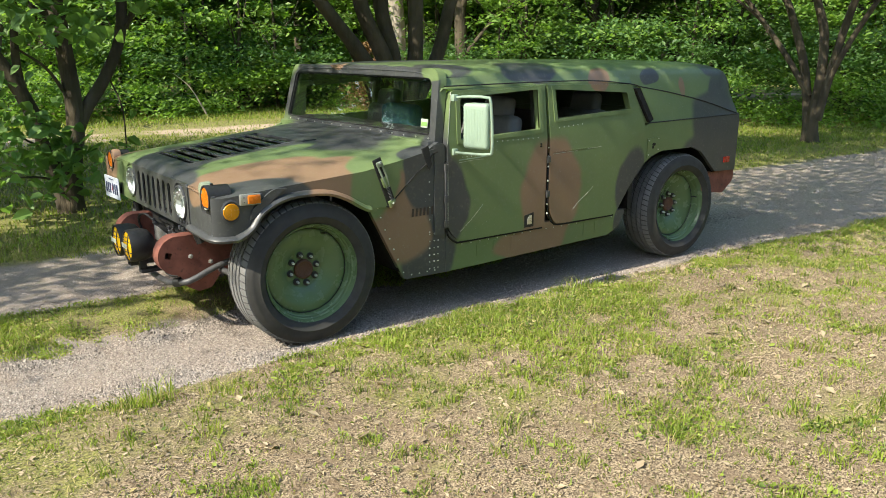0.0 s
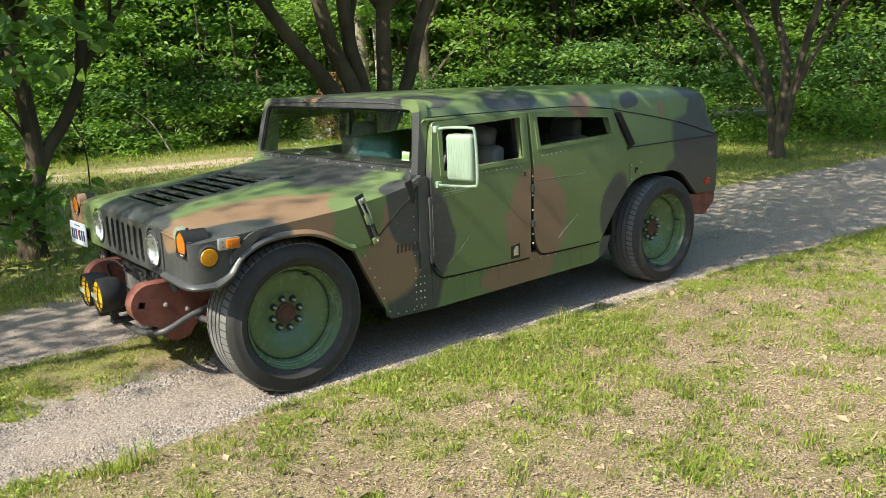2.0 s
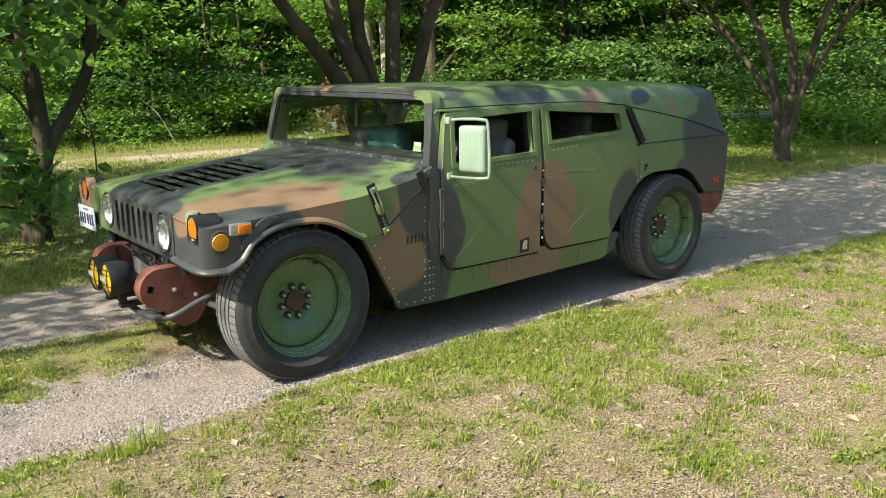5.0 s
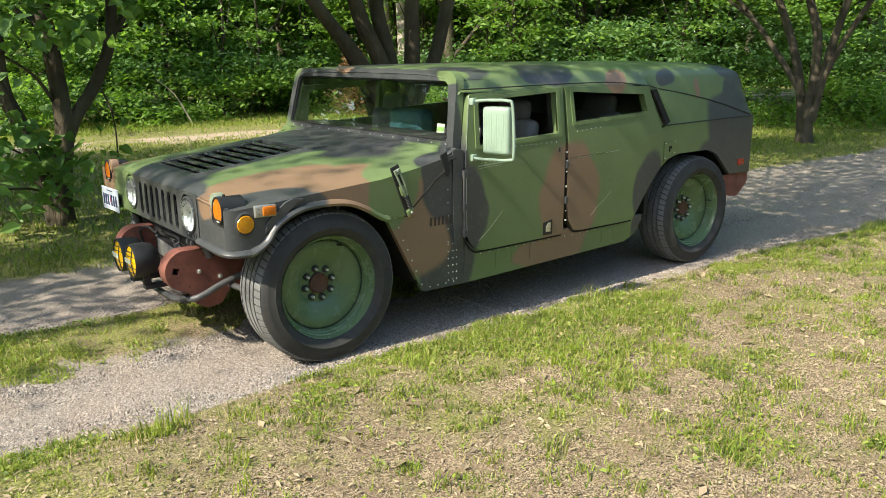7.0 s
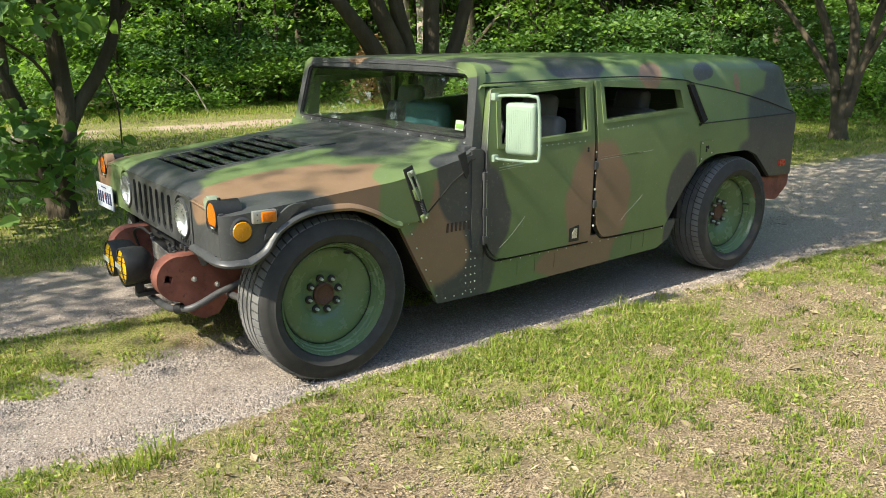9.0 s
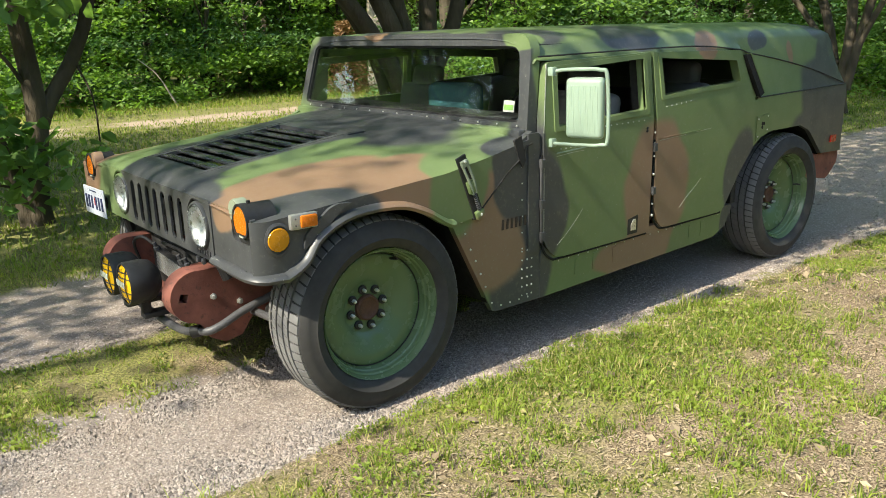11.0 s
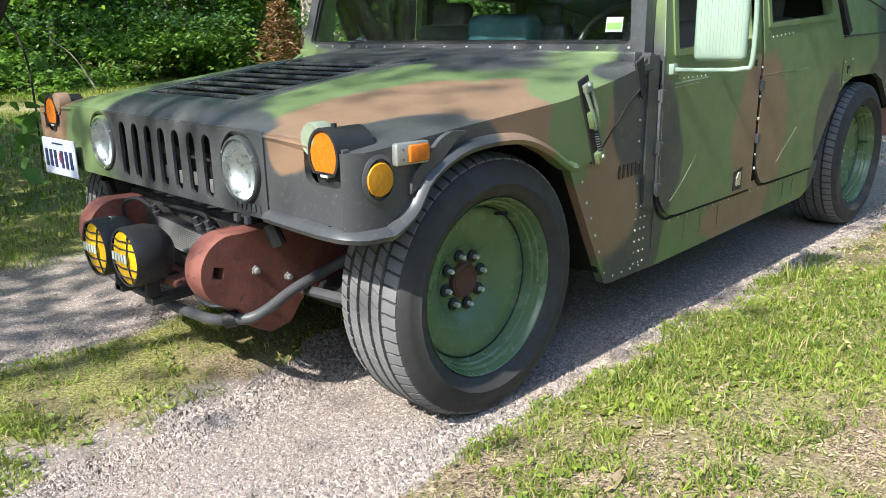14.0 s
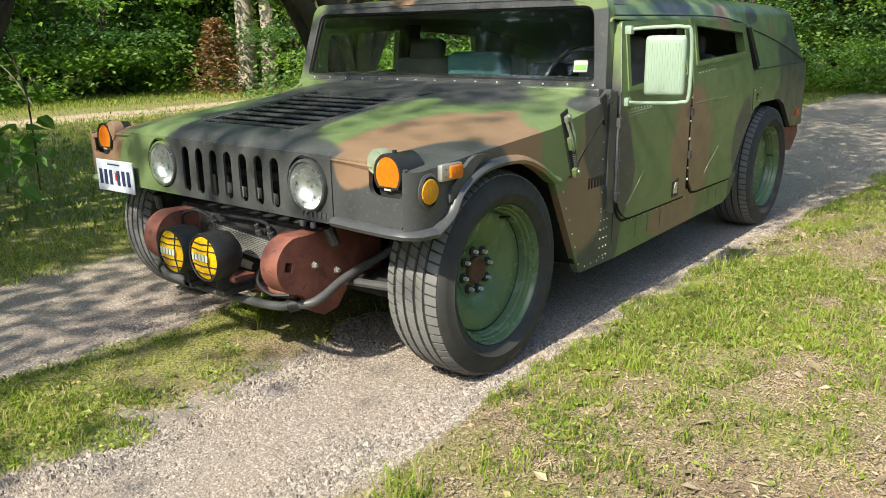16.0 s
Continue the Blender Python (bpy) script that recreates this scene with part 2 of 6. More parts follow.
M = {
    "camo": camo(),
    "tread": plain("dusty_tread_rubber", (0.165, 0.163, 0.162), 0.85, 0, 0.3, 9.0, 200.0, 0.1),
    "tyre": plain("tyre_rubber", (0.040, 0.039, 0.038), 0.78, 0, 0.35, 9.0, 200.0, 0.1),
    "rim": plain("olive_wheel_paint", (0.118, 0.178, 0.088), 0.22, 0, 0.18, 7.0, 150.0, 0.05),
    "rust": rust_paint(),
    "hub": plain("rusty_hub", (0.11, 0.052, 0.032), 0.8, 0, 0.4, 60.0, 200.0, 0.3),
    "steel": plain("bright_steel", (0.62, 0.62, 0.58), 0.35, 0.8, 0.2, 60.0, 200.0, 0.1),
    "nut": plain("pale_nut_tips", (0.60, 0.62, 0.56), 0.4, 0.1, 0.15, 60.0, 200.0, 0.1),
    "black": plain("black_plastic", (0.018, 0.018, 0.019), 0.55, 0, 0.3, 20.0, 200.0, 0.1),
    "slat": plain("glossy_black_slat", (0.045, 0.048, 0.052), 0.2, 0, 0.3, 20.0, 120.0, 0.15),
    "dark": plain("dark_underside_and_gap_shade", (0.022, 0.021, 0.02), 0.85, 0, 0.4, 10.0, 100.0, 0.2),
    "grey": plain("worn_grey_steel", (0.08, 0.08, 0.084), 0.5, 0.1, 0.25, 25.0, 200.0, 0.15),
    "mirror_paint": plain("pale_green_paint", (0.29, 0.385, 0.30), 0.42, 0, 0.08, 12.0, 150.0, 0.05),
    "cup": plain("dull_pale_green_paint", (0.24, 0.28, 0.20), 0.6, 0, 0.2, 30.0, 150.0, 0.1),
    "scuff": plain("pale_scuffs_and_highlight", (0.42, 0.44, 0.36), 0.6),
    "amber": plain("amber_lens", (0.60, 0.155, 0.008), 0.2, 0, 0.3, 60.0, 90.0, 0.4),
    "deep_amber": plain("deep_amber_lens", (0.58, 0.25, 0.008), 0.2, 0, 0.15, 40.0, 60.0, 0.3),
    "yellow": plain("yellow_lens", (0.66, 0.40, 0.008), 0.2, 0, 0.25, 40.0, 60.0, 0.3),
    "red": plain("red_lens", (0.35, 0.03, 0.02), 0.3),
    "chrome": plain("chrome", (0.80, 0.80, 0.80), 0.12, 1.0, 0.05, 30.0, 80.0, 0.05),
    "reflector": plain("lamp_reflector", (0.52, 0.55, 0.55), 0.34, 1.0, 0.05, 25.0, 60.0, 0.3),
    "glass": clear("lamp_glass", (0.97, 0.99, 1.0), 0.22),
    "pane": clear("windscreen_glass", (0.80, 0.88, 0.86), 0.0),
    "seat": plain("grey_vinyl", (0.13, 0.13, 0.125), 0.6, 0, 0.2, 14.0, 150.0, 0.15),
    "teal": plain("teal_fabric", (0.03, 0.10, 0.115), 0.7, 0, 0.3, 30.0, 200.0, 0.15),
    "plate": plain("plate_enamel", (0.50, 0.54, 0.62), 0.35, 0, 0.08, 30.0, 200.0, 0.05),
    "ink": plain("dark_blue_ink", (0.02, 0.03, 0.09), 0.5),
    # also paints the shade in door gaps, air slot and behind the grille
    "stencil": plain("black_stencil_and_shade", (0.010, 0.010, 0.010), 0.9),
    "faded": plain("faded_stencil_paint", (0.06, 0.042, 0.032), 0.7),
    "white": plain("white_sticker", (0.46, 0.50, 0.44), 0.5),
    "lime": plain("lime_sticker", (0.22, 0.42, 0.10), 0.5),
    "mesh": plain("aluminium_fins", (0.42, 0.42, 0.40), 0.4, 0.6, 0.3, 60.0, 200.0, 0.2),
    "ground": ground_mat(),
    "stone": None, "blade": None, "leaf": None, "bark": None,
}


# ---- shaping helpers ----
def part(name, bm, material, parent=None, label="", smooth=35.0):
    """Links a bmesh as one mesh object under a thing or a part."""
    if smooth:
        bmesh.ops.recalc_face_normals(bm, faces=bm.faces)
        for e in bm.edges:
            e.smooth = len(e.link_faces) == 2 and e.calc_face_angle(9) < radians(smooth)
        for f in bm.faces:
            f.smooth = True
    me = bpy.data.meshes.new(name)
    bm.to_mesh(me)
    bm.free()
    me.materials.append(material)
    ob = new(name, me)
    if parent:
        ob.parent = parent
    return tagged(ob, label)


def soup(name, verts, faces, material, parent=None, smooth=False):
    """Links arrays of corners and equal-sided faces as one mesh object."""
    me = bpy.data.meshes.new(name)
    verts, faces = np.asarray(verts, np.float32), np.asarray(faces, np.int32)
    me.vertices.add(len(verts))
    me.vertices.foreach_set("co", verts.ravel())
    me.loops.add(faces.size)
    me.loops.foreach_set("vertex_index", faces.ravel())
    me.polygons.add(len(faces))
    me.polygons.foreach_set("loop_start", np.arange(0, faces.size, faces.shape[1], dtype=np.int32))
    me.polygons.foreach_set("use_smooth", np.full(len(faces), smooth))
    me.update(calc_edges=True)
    me.materials.append(material)
    ob = new(name, me)
    if parent:
        ob.parent = parent
    return ob


def box(bm, x0, x1, y0, y1, z0, z1, bevel=0.0, seg=2, m=None):
    vs = bmesh.ops.create_cube(bm, size=1)["verts"]
    t = Matrix.LocRotScale(((x0 + x1) / 2, (y0 + y1) / 2, (z0 + z1) / 2), None, (abs(x1 - x0), abs(y1 - y0), abs(z1 - z0)))
    bmesh.ops.transform(bm, matrix=t, verts=vs)
    if bevel:
        es = list({e for v in vs for e in v.link_edges})
        r = bmesh.ops.bevel(bm, geom=es, offset=bevel, segments=seg, affect="EDGES", profile=0.5)
        vs = list({v for f in r["faces"] for v in f.verts} | {v for v in vs if v.is_valid})
    if m is not None:
        bmesh.ops.transform(bm, matrix=m, verts=[v for v in vs if v.is_valid])
    return bm


def lathe(bm, prof, centre, axis=(0, 1, 0), seg=48, start=(0, 0, 1)):
    """Turns (radius, along) points round an axis."""
    a, u = Vector(axis).normalized(), Vector(start)
    u = (u - a * u.dot(a)).normalized()
    w, c = a.cross(u), Vector(centre)
    rings = []
    for r, h in prof:
        if r < 1e-6:
            rings.append([bm.verts.new(c + a * h)])
        else:
            rings.append([bm.verts.new(c + a * h + (u * math.cos(k * math.tau / seg) + w * math.sin(k * math.tau / seg)) * r) for k in range(seg)])
    for p, q in zip(rings, rings[1:]):
        for k in range(seg):
            k2 = (k + 1) % seg
            f = [p[k % len(p)], p[k2 % len(p)], q[k2 % len(q)], q[k % len(q)]]
            f = list(dict.fromkeys(f))
            if len(f) > 2:
                bm.faces.new(f)
    return bm


def tube(bm, pts, r, seg=12, radii=None, cap=True):
    pts = [Vector(p) for p in pts]
    u, rings = None, []
    for i, p in enumerate(pts):
        d = (pts[min(i + 1, len(pts) - 1)] - pts[max(i - 1, 0)]).normalized()
        u = d.orthogonal().normalized() if u is None else (u - d * u.dot(d)).normalized()
        w, rr = d.cross(u), radii[i] if radii else r
        rings.append([bm.verts.new(p + (u * math.cos(k * math.tau / seg) + w * math.sin(k * math.tau / seg)) * rr) for k in range(seg)])
    for a, b in zip(rings, rings[1:]):
        for k in range(seg):
            bm.faces.new((a[k], a[(k + 1) % seg], b[(k + 1) % seg], b[k]))
    if cap:
        bm.faces.new(rings[0][::-1])
        bm.faces.new(rings[-1])
    return bm


def curve_pts(pts, n=8):
    """A smooth line through the points (Catmull-Rom)."""
    p = [Vector(q) for q in pts]
    p = [p[0] * 2 - p[1], *p, p[-1] * 2 - p[-2]]
    out = []
    for a, b, c, d in zip(p, p[1:], p[2:], p[3:]):
        for k in range(n):
            t = k / n
            out.append(0.5 * (2 * b + (c - a) * t + (2 * a - 5 * b + 4 * c - d) * t * t + (3 * b - a - 3 * c + d) * t**3))
    return [*out, p[-2]]


def rounded(pts, n=5):
    """A closed outline whose corners (x, z, radius) are rounded."""
    out = []
    for i, (x, z, r) in enumerate(pts):
        p, a, b = Vector((x, z)), Vector(pts[i - 1][:2]), Vector(pts[(i + 1) % len(pts)][:2])
        if r <= 0:
            out.append(p)
            continue
        s, e = p + (a - p).normalized() * r, p + (b - p).normalized() * r
        out += [s * (1 - t) ** 2 + p * 2 * t * (1 - t) + e * t * t for t in (k / n for k in range(n + 1))]
    return out


def slab(outline, holes, depth, place, cuts=()):
    """A plate cut from an outline with holes; place(u, v, d) puts a point of it at depth d."""
    from mathutils.geometry import tessellate_polygon
    loops = [[Vector((p[0], p[1], 0)) for p in lp] for lp in (outline, *holes)]
    tris = tessellate_polygon(loops)
    flat = [p for lp in loops for p in lp]
    bm = bmesh.new()
    front = [bm.verts.new((p.x, p.y, 0)) for p in flat]
    back = [bm.verts.new((p.x, p.y, depth)) for p in flat]
    for t in tris:
        if len(set(t)) == 3:
            bm.faces.new([front[i] for i in t])
            bm.faces.new([back[i] for i in reversed(t)])
    k = 0
    for lp in loops:
        n = len(lp)
        for i in range(n):
            a, b = k + i, k + (i + 1) % n
            bm.faces.new((front[a], front[b], back[b], back[a]))
        k += n
    for v in cuts:
        bmesh.ops.bisect_plane(bm, geom=[*bm.verts, *bm.edges, *bm.faces], plane_co=(0, v, 0), plane_no=(0, 1, 0))
    for v in bm.verts:
        v.co = Vector(place(v.co.x, v.co.y, v.co.z))
    return bm


def cut(bm, *cutters):
    """The mesh less the cutters, by exact booleans, one after another; a cut that would lose the mesh is left out."""
    def as_object(b):
        bmesh.ops.recalc_face_normals(b, faces=b.faces)
        me = bpy.data.meshes.new("tmp")
        b.to_mesh(me)
        b.free()
        return new("tmp", me)

    def size(b):
        return sum(f.calc_area() for f in b.faces)

    for c in cutters:
        was = size(bm)
        spare = bm.copy()
        a, c = as_object(bm), as_object(c)
        mod = a.modifiers.new("cut", "BOOLEAN")
        mod.object, mod.operation, mod.solver = c, "DIFFERENCE", "EXACT"
        dg = bpy.context.evaluated_depsgraph_get()
        dg.update()
        bm = bmesh.new()
        bm.from_mesh(a.evaluated_get(dg).data)
        for o in (a, c):
            me = o.data
            bpy.data.objects.remove(o)
            bpy.data.meshes.remove(me)
        if size(bm) < 0.6 * was:
            print("cut left out")
            bm.free()
            bm = spare
        else:
            spare.free()
    return bm


def lerp_list(pts, x):
    return float(np.interp(x, [p[0] for p in pts], [p[1] for p in pts]))


def thing(name, label, category, at=(0, 0, 0), group=""):
    e = new(name)
    e.location = at
    e.empty_display_size = 0.1
    return tagged(e, label, category, group)


# ---- ground ----
def gravel_mask(x, y):
    """The same drive as the ground's paint, without its ragged edge."""
    y = y + 0.55 * np.clip((x - 4) / 6, 0, 1)
    band = (y > -1.22) & (y < 1.92)
    strip = (y > -0.28) & (y < 0.5) & (x < 3.4)
    return band & ~strip


def smooth01(v, a, b):
    t = np.clip((v - a) / (b - a), 0, 1)
    return t * t * (3 - 2 * t)


def ground_z(x, y):
    x, y = np.asarray(x, float), np.asarray(y, float)
    yy = y + 0.55 * np.clip((x - 4) / 6, 0, 1)
    near = smooth01(yy, -1.05, -1.75) * 0.105
    bank = smooth01(yy, -1.6, -4.0) * 0.02
    strip = smooth01(yy, -0.40, -0.05) * smooth01(yy, 0.70, 0.3) * 0.055 * (1 - smooth01(x, 2.5, 4.5))
    far = smooth01(yy, 1.7, 2.6) * 0.06
    wave = 0.012 * np.sin(x * 2.1 + 0.7 * y) * np.sin(y * 2.7 - 0.4 * x) + 0.006 * np.sin(7 * x + 3 * y) * np.sin(6 * y - 2 * x)
    return 0.035 + near + bank + strip + far + wave * (0.35 + smooth01(yy, -1.2, -1.8))


def build_ground():
    xs = np.unique(np.round(np.concatenate([np.linspace(-600, -60, 10), np.linspace(-60, -6, 28), np.arange(-6, 9, 0.075), np.linspace(9, 60, 40), np.linspace(60, 600, 10)]), 4))
    ys = np.unique(np.round(np.concatenate([np.linspace(-600, -40, 10), np.linspace(-40, -6, 20), np.arange(-6, 4, 0.075), np.linspace(4, 40, 40), np.linspace(40, 600, 10)]), 4))
    X, Y = np.meshgrid(xs, ys)
    v = np.stack([X, Y, ground_z(X, Y)], -1).reshape(-1, 3)
    n, k = len(xs), np.arange((len(ys) - 1) * (len(xs) - 1))
    i = (k // (n - 1)) * n + k % (n - 1)
    ob = soup("ground", v, np.stack([i, i + 1, i + n + 1, i + n], -1), M["ground"], smooth=True)
    tagged(ob, "patchy lawn and gravel drive with two wheel tracks", "ground", kind="structure")


build_ground()


# ---- the truck ----
SIDE = [(0.0, 1.078), (0.30, 1.083), (0.55, 1.088), (1.13, 1.088), (1.48, 1.045), (1.56, 1.02)]
HOODTOP = [(-0.585, 0.99), (-0.55, 1.022), (-0.48, 1.046), (-0.40, 1.058), (0.30, 1.148), (0.86, 1.176)]
HOODEDGE = [(-0.585, 0.965), (-0.52, 0.965), (-0.17, 0.995), (0.33, 1.03), (0.60, 1.075), (0.86, 1.128)]
HOODLOW = [(-0.60, 0.735), (-0.50, 0.735), (-0.46, 0.74), (-0.38, 0.785), (-0.31, 0.872), (-0.16, 0.932), (0.06, 0.932), (0.20, 0.884), (0.28, 0.836), (0.33, 0.808), (0.36, 0.803), (0.48, 0.808), (0.52, 0.835), (0.70, 0.992), (0.79, 1.05), (0.82, 1.10), (0.86, 1.11)]
FALL = [(0, 1.0), (0.34, 0.99), (0.42, 0.93), (0.60, 0.82), (0.80, 0.58), (0.93, 0.34), (1.03, 0.12), (1.07, 0.03), (1.09, 0.0)]

truck = thing("military_truck", "four-door military truck in woodland camouflage paint parked on gravel", "truck")


def side_place(s, inset=0.0):
    return lambda x, z, d: (x, s * (lerp_list(SIDE, z) - inset - d), z)


def side_panel(name, s, outline, holes=(), thick=0.035, inset=0.0, mat="camo", label="", parent=None):
    bm = slab(outline, holes, thick, side_place(s, inset), cuts=(1.131, 1.3, 1.48))
    return part(name, bm, M[mat], parent or truck, label, smooth=25)


def build_hood():
    xs = sorted({-0.585, -0.578, -0.56, -0.53, -0.50, *np.round(np.arange(-0.47, 0.86, 0.03), 3), 0.36, 0.52, 0.86})
    bm = bmesh.new()
    rows = []
    for x in xs:
        zt, ze, zb = lerp_list(HOODTOP, x), lerp_list(HOODEDGE, x), lerp_list(HOODLOW, x)
        ym = float(np.interp(x, [-0.585, -0.57, -0.54, -0.50, -0.3, 0.86], [1.055, 1.075, 1.088, 1.093, 1.095, 1.092]))
        half = []
        for y in (0, 0.1, 0.2, 0.3, 0.345, 0.40, 0.48, 0.58, 0.68, 0.78, 0.86, 0.93, 0.99, 1.03, 1.06, 1.08, 1.09):
            half.append((y * ym / 1.09, ze + (zt - ze) * lerp_list(FALL, y)))
        for f in (0.06, 0.16, 0.35, 0.6, 0.85, 1.0):
            half.append((ym, ze - 0.004 + (min(zb, ze - 0.02) - ze) * f))
        rows.append([bm.verts.new((x, -y, z)) for y, z in half[::-1]] + [bm.verts.new((x, y, z)) for y, z in half[1:]])
    for a, b in zip(rows, rows[1:]):
        for k in range(len(a) - 1):
            bm.faces.new((a[k], a[k + 1], b[k + 1], b[k]))
    bmesh.ops.recalc_face_normals(bm, faces=bm.faces)
    if sum(f.normal.z for f in bm.faces) < 0:
        bmesh.ops.reverse_faces(bm, faces=bm.faces)
    bmesh.ops.solidify(bm, geom=bm.faces[:], thickness=0.018)
    cutters = []
    # louvre openings, bonnet pockets for the turn signals, latch recesses
    c = bmesh.new()
    box(c, -0.425, 0.285, -0.305, 0.315, 0.9, 1.3)
    cutters.append(c)
    for s in (-1, 1):
        c = bmesh.new()
        box(c, 0.30, 0.40, s * 0.36, s * 0.385, 1.0, 1.3)
        cutters.append(c)
        c = bmesh.new()
        box(c, -0.7, -0.51, s * 0.885, s * 1.052, 0.86, 1.3, 0.03, 3)
        cutters.append(c)
    bm = cut(bm, *cutters)
    hood = part("hood", bm, M["camo"], truck, "camouflaged bonnet with louvres", smooth=30)
    # louvre slats over an added dark shade sheet, and the groove round the panel
    for k in range(8):
        x = -0.365 + 0.0845 * k
        z = lerp_list(HOODTOP, x)
        b = bmesh.new()
        box(b, -0.031, 0.031, -0.306, 0.316, -0.008, 0.008, 0.0075, 4, pose(x, 0, z - 0.010, 0, 4, 0))
        part("louvre_slat", b, M["slat"], hood, "glossy black louvre slat")
    b = bmesh.new()
    box(b, -0.47, 0.33, -0.36, 0.37, 0.84, 0.87)
    part("louvre_shade_sheet", b, M["dark"], hood, "dark sheet added for the shade under the louvres")
    for y in (-0.345, 0.355):
        b = bmesh.new()
        tube(b, [(x, y, lerp_list(HOODTOP, x) - 0.004) for x in np.linspace(-0.47, 0.33, 9)], 0.004, 6)
        part("panel_groove", b, M["dark"], hood, "dark panel groove")
    for x in np.linspace(-0.44, 0.30, 5):
        for y in (-0.325, 0.335):
            b = lathe(bmesh.new(), [(0.006, -0.002), (0.005, 0.003), (0, 0.004)], (float(x), y, lerp_list(HOODTOP, float(x))), (0, 0, 1), 6)
            part("rivet", b, M["steel"], hood, smooth=0)
    return hood


def build_front(hood):
    # grille panel: seven upright slots and two lamp openings
    def capsule(y, z0, z1, w):
        r = w / 2
        return [(y + r * math.cos(a), z1 - r + r * math.sin(a)) for a in np.linspace(0, math.pi, 7)] + [(y + r * math.cos(a), z0 + r + r * math.sin(a)) for a in np.linspace(math.pi, math.tau, 7)]

    def ring(y, z, r, n=28):
        return [(y + r * math.cos(a), z + r * math.sin(a)) for a in np.linspace(0, math.tau, n, endpoint=False)]

    holes = [capsule(-0.373 + 0.1015 * k, 0.760, 0.962, 0.052) for k in range(7)]
    holes += [ring(-0.565, 0.874, 0.115), ring(0.425, 0.873, 0.115)]
    outline = rounded([(-0.70, 0.735, 0.03), (0.70, 0.735, 0.03), (0.70, 0.995, 0.01), (-0.70, 0.995, 0.01)])
    bm = slab(outline, holes, 0.010, lambda u, v, d: (-0.584 + d, u, v))
    part("grille_panel", bm, M["camo"], hood, "black-painted grille panel with seven slots", smooth=30)
    for s in (-1, 1):
        pts = rounded([(0.70, 0.745, 0.0), (1.03, 0.745, 0.03), (1.062, 0.80, 0.02), (1.062, 0.975, 0.005), (1.05, 0.975, 0), (1.05, 0.87, 0.03), (0.89, 0.87, 0.04), (0.89, 0.985, 0), (0.70, 0.99, 0)])
        bm = slab([(s * u, v) for u, v in pts], [], 0.02, lambda u, v, d: (-0.578 + d, u, v))
        part("fender_face", bm, M["camo"], hood, smooth=30)
        # lip along the bottom of the nose, and the wheel-arch flare
        b = bmesh.new()
        arch = [(x, z) for x, z in HOODLOW if -0.48 < x < 0.40]
        path = [(-0.60, s * 0.705, 0.748), (-0.605, s * 0.95, 0.744), (-0.595, s * 1.05, 0.742), (-0.55, s * 1.102, 0.738), (-0.49, s * 1.115, 0.738)] + [(x, s * 1.115, z) for x, z in arch]
        path = curve_pts(path, 4)
        rings = []
        for i, p in enumerate(path):
            d = (path[min(i + 1, len(path) - 1)] - path[max(0, i - 1)]).normalized()
            out = Vector((0, s, 0)) if p.x > -0.5 else Vector((-1, 0, 0)) if abs(p.y) < 1.0 else Vector((-0.7, 0.7 * s, 0))
            up = d.cross(out).normalized()
            up = up if up.z > 0 or abs(up.z) < 0.2 else -up
            rings.append([b.verts.new(p + out * o + up * w) for o, w in ((-0.05, -0.010), (0.004, -0.012), (0.012, 0.002), (0.002, 0.016), (-0.022, 0.022), (-0.05, 0.02))])
        for r, q in zip(rings, rings[1:]):
            for k in range(6):
                b.faces.new((r[k], r[(k + 1) % 6], q[(k + 1) % 6], q[k]))
        b.faces.new(rings[0][::-1]); b.faces.new(rings[-1])
        part("wheel_arch_flare", b, M["camo"], hood, smooth=50)
        # raised rib from flare to bonnet edge
        prof = [(-0.390, 0.830), (-0.315, 0.878), (-0.205, 0.972), (-0.165, 0.986), (-0.235, 0.990), (-0.275, 0.974), (-0.375, 0.890)]
        b = slab(rounded([(x, z, 0.012) for x, z in prof], 3), [], 0.05, lambda u, v, d: (u, s * (1.112 + 0.05 * (u + 0.27) - d), v))
        part("fender_rib", b, M["camo"], hood, smooth=40)
        # inner wheel house, dark
        b = bmesh.new()
        rows = []
        for x, z in [(-0.50, 0.74), (-0.44, 0.80), (-0.30, 0.90), (-0.1, 0.93), (0.15, 0.93), (0.32, 0.86), (0.40, 0.74), (0.58, 0.36)]:
            rows.append([b.verts.new((x, s * y, z + 0.012)) for y in (1.07, 0.62)])
        for r, q in zip(rows, rows[1:]):
            b.faces.new((r[0], r[1], q[1], q[0]))
        bmesh.ops.solidify(b, geom=b.faces[:], thickness=0.01)
        part("wheel_housing", b, M["dark"], truck, smooth=30)


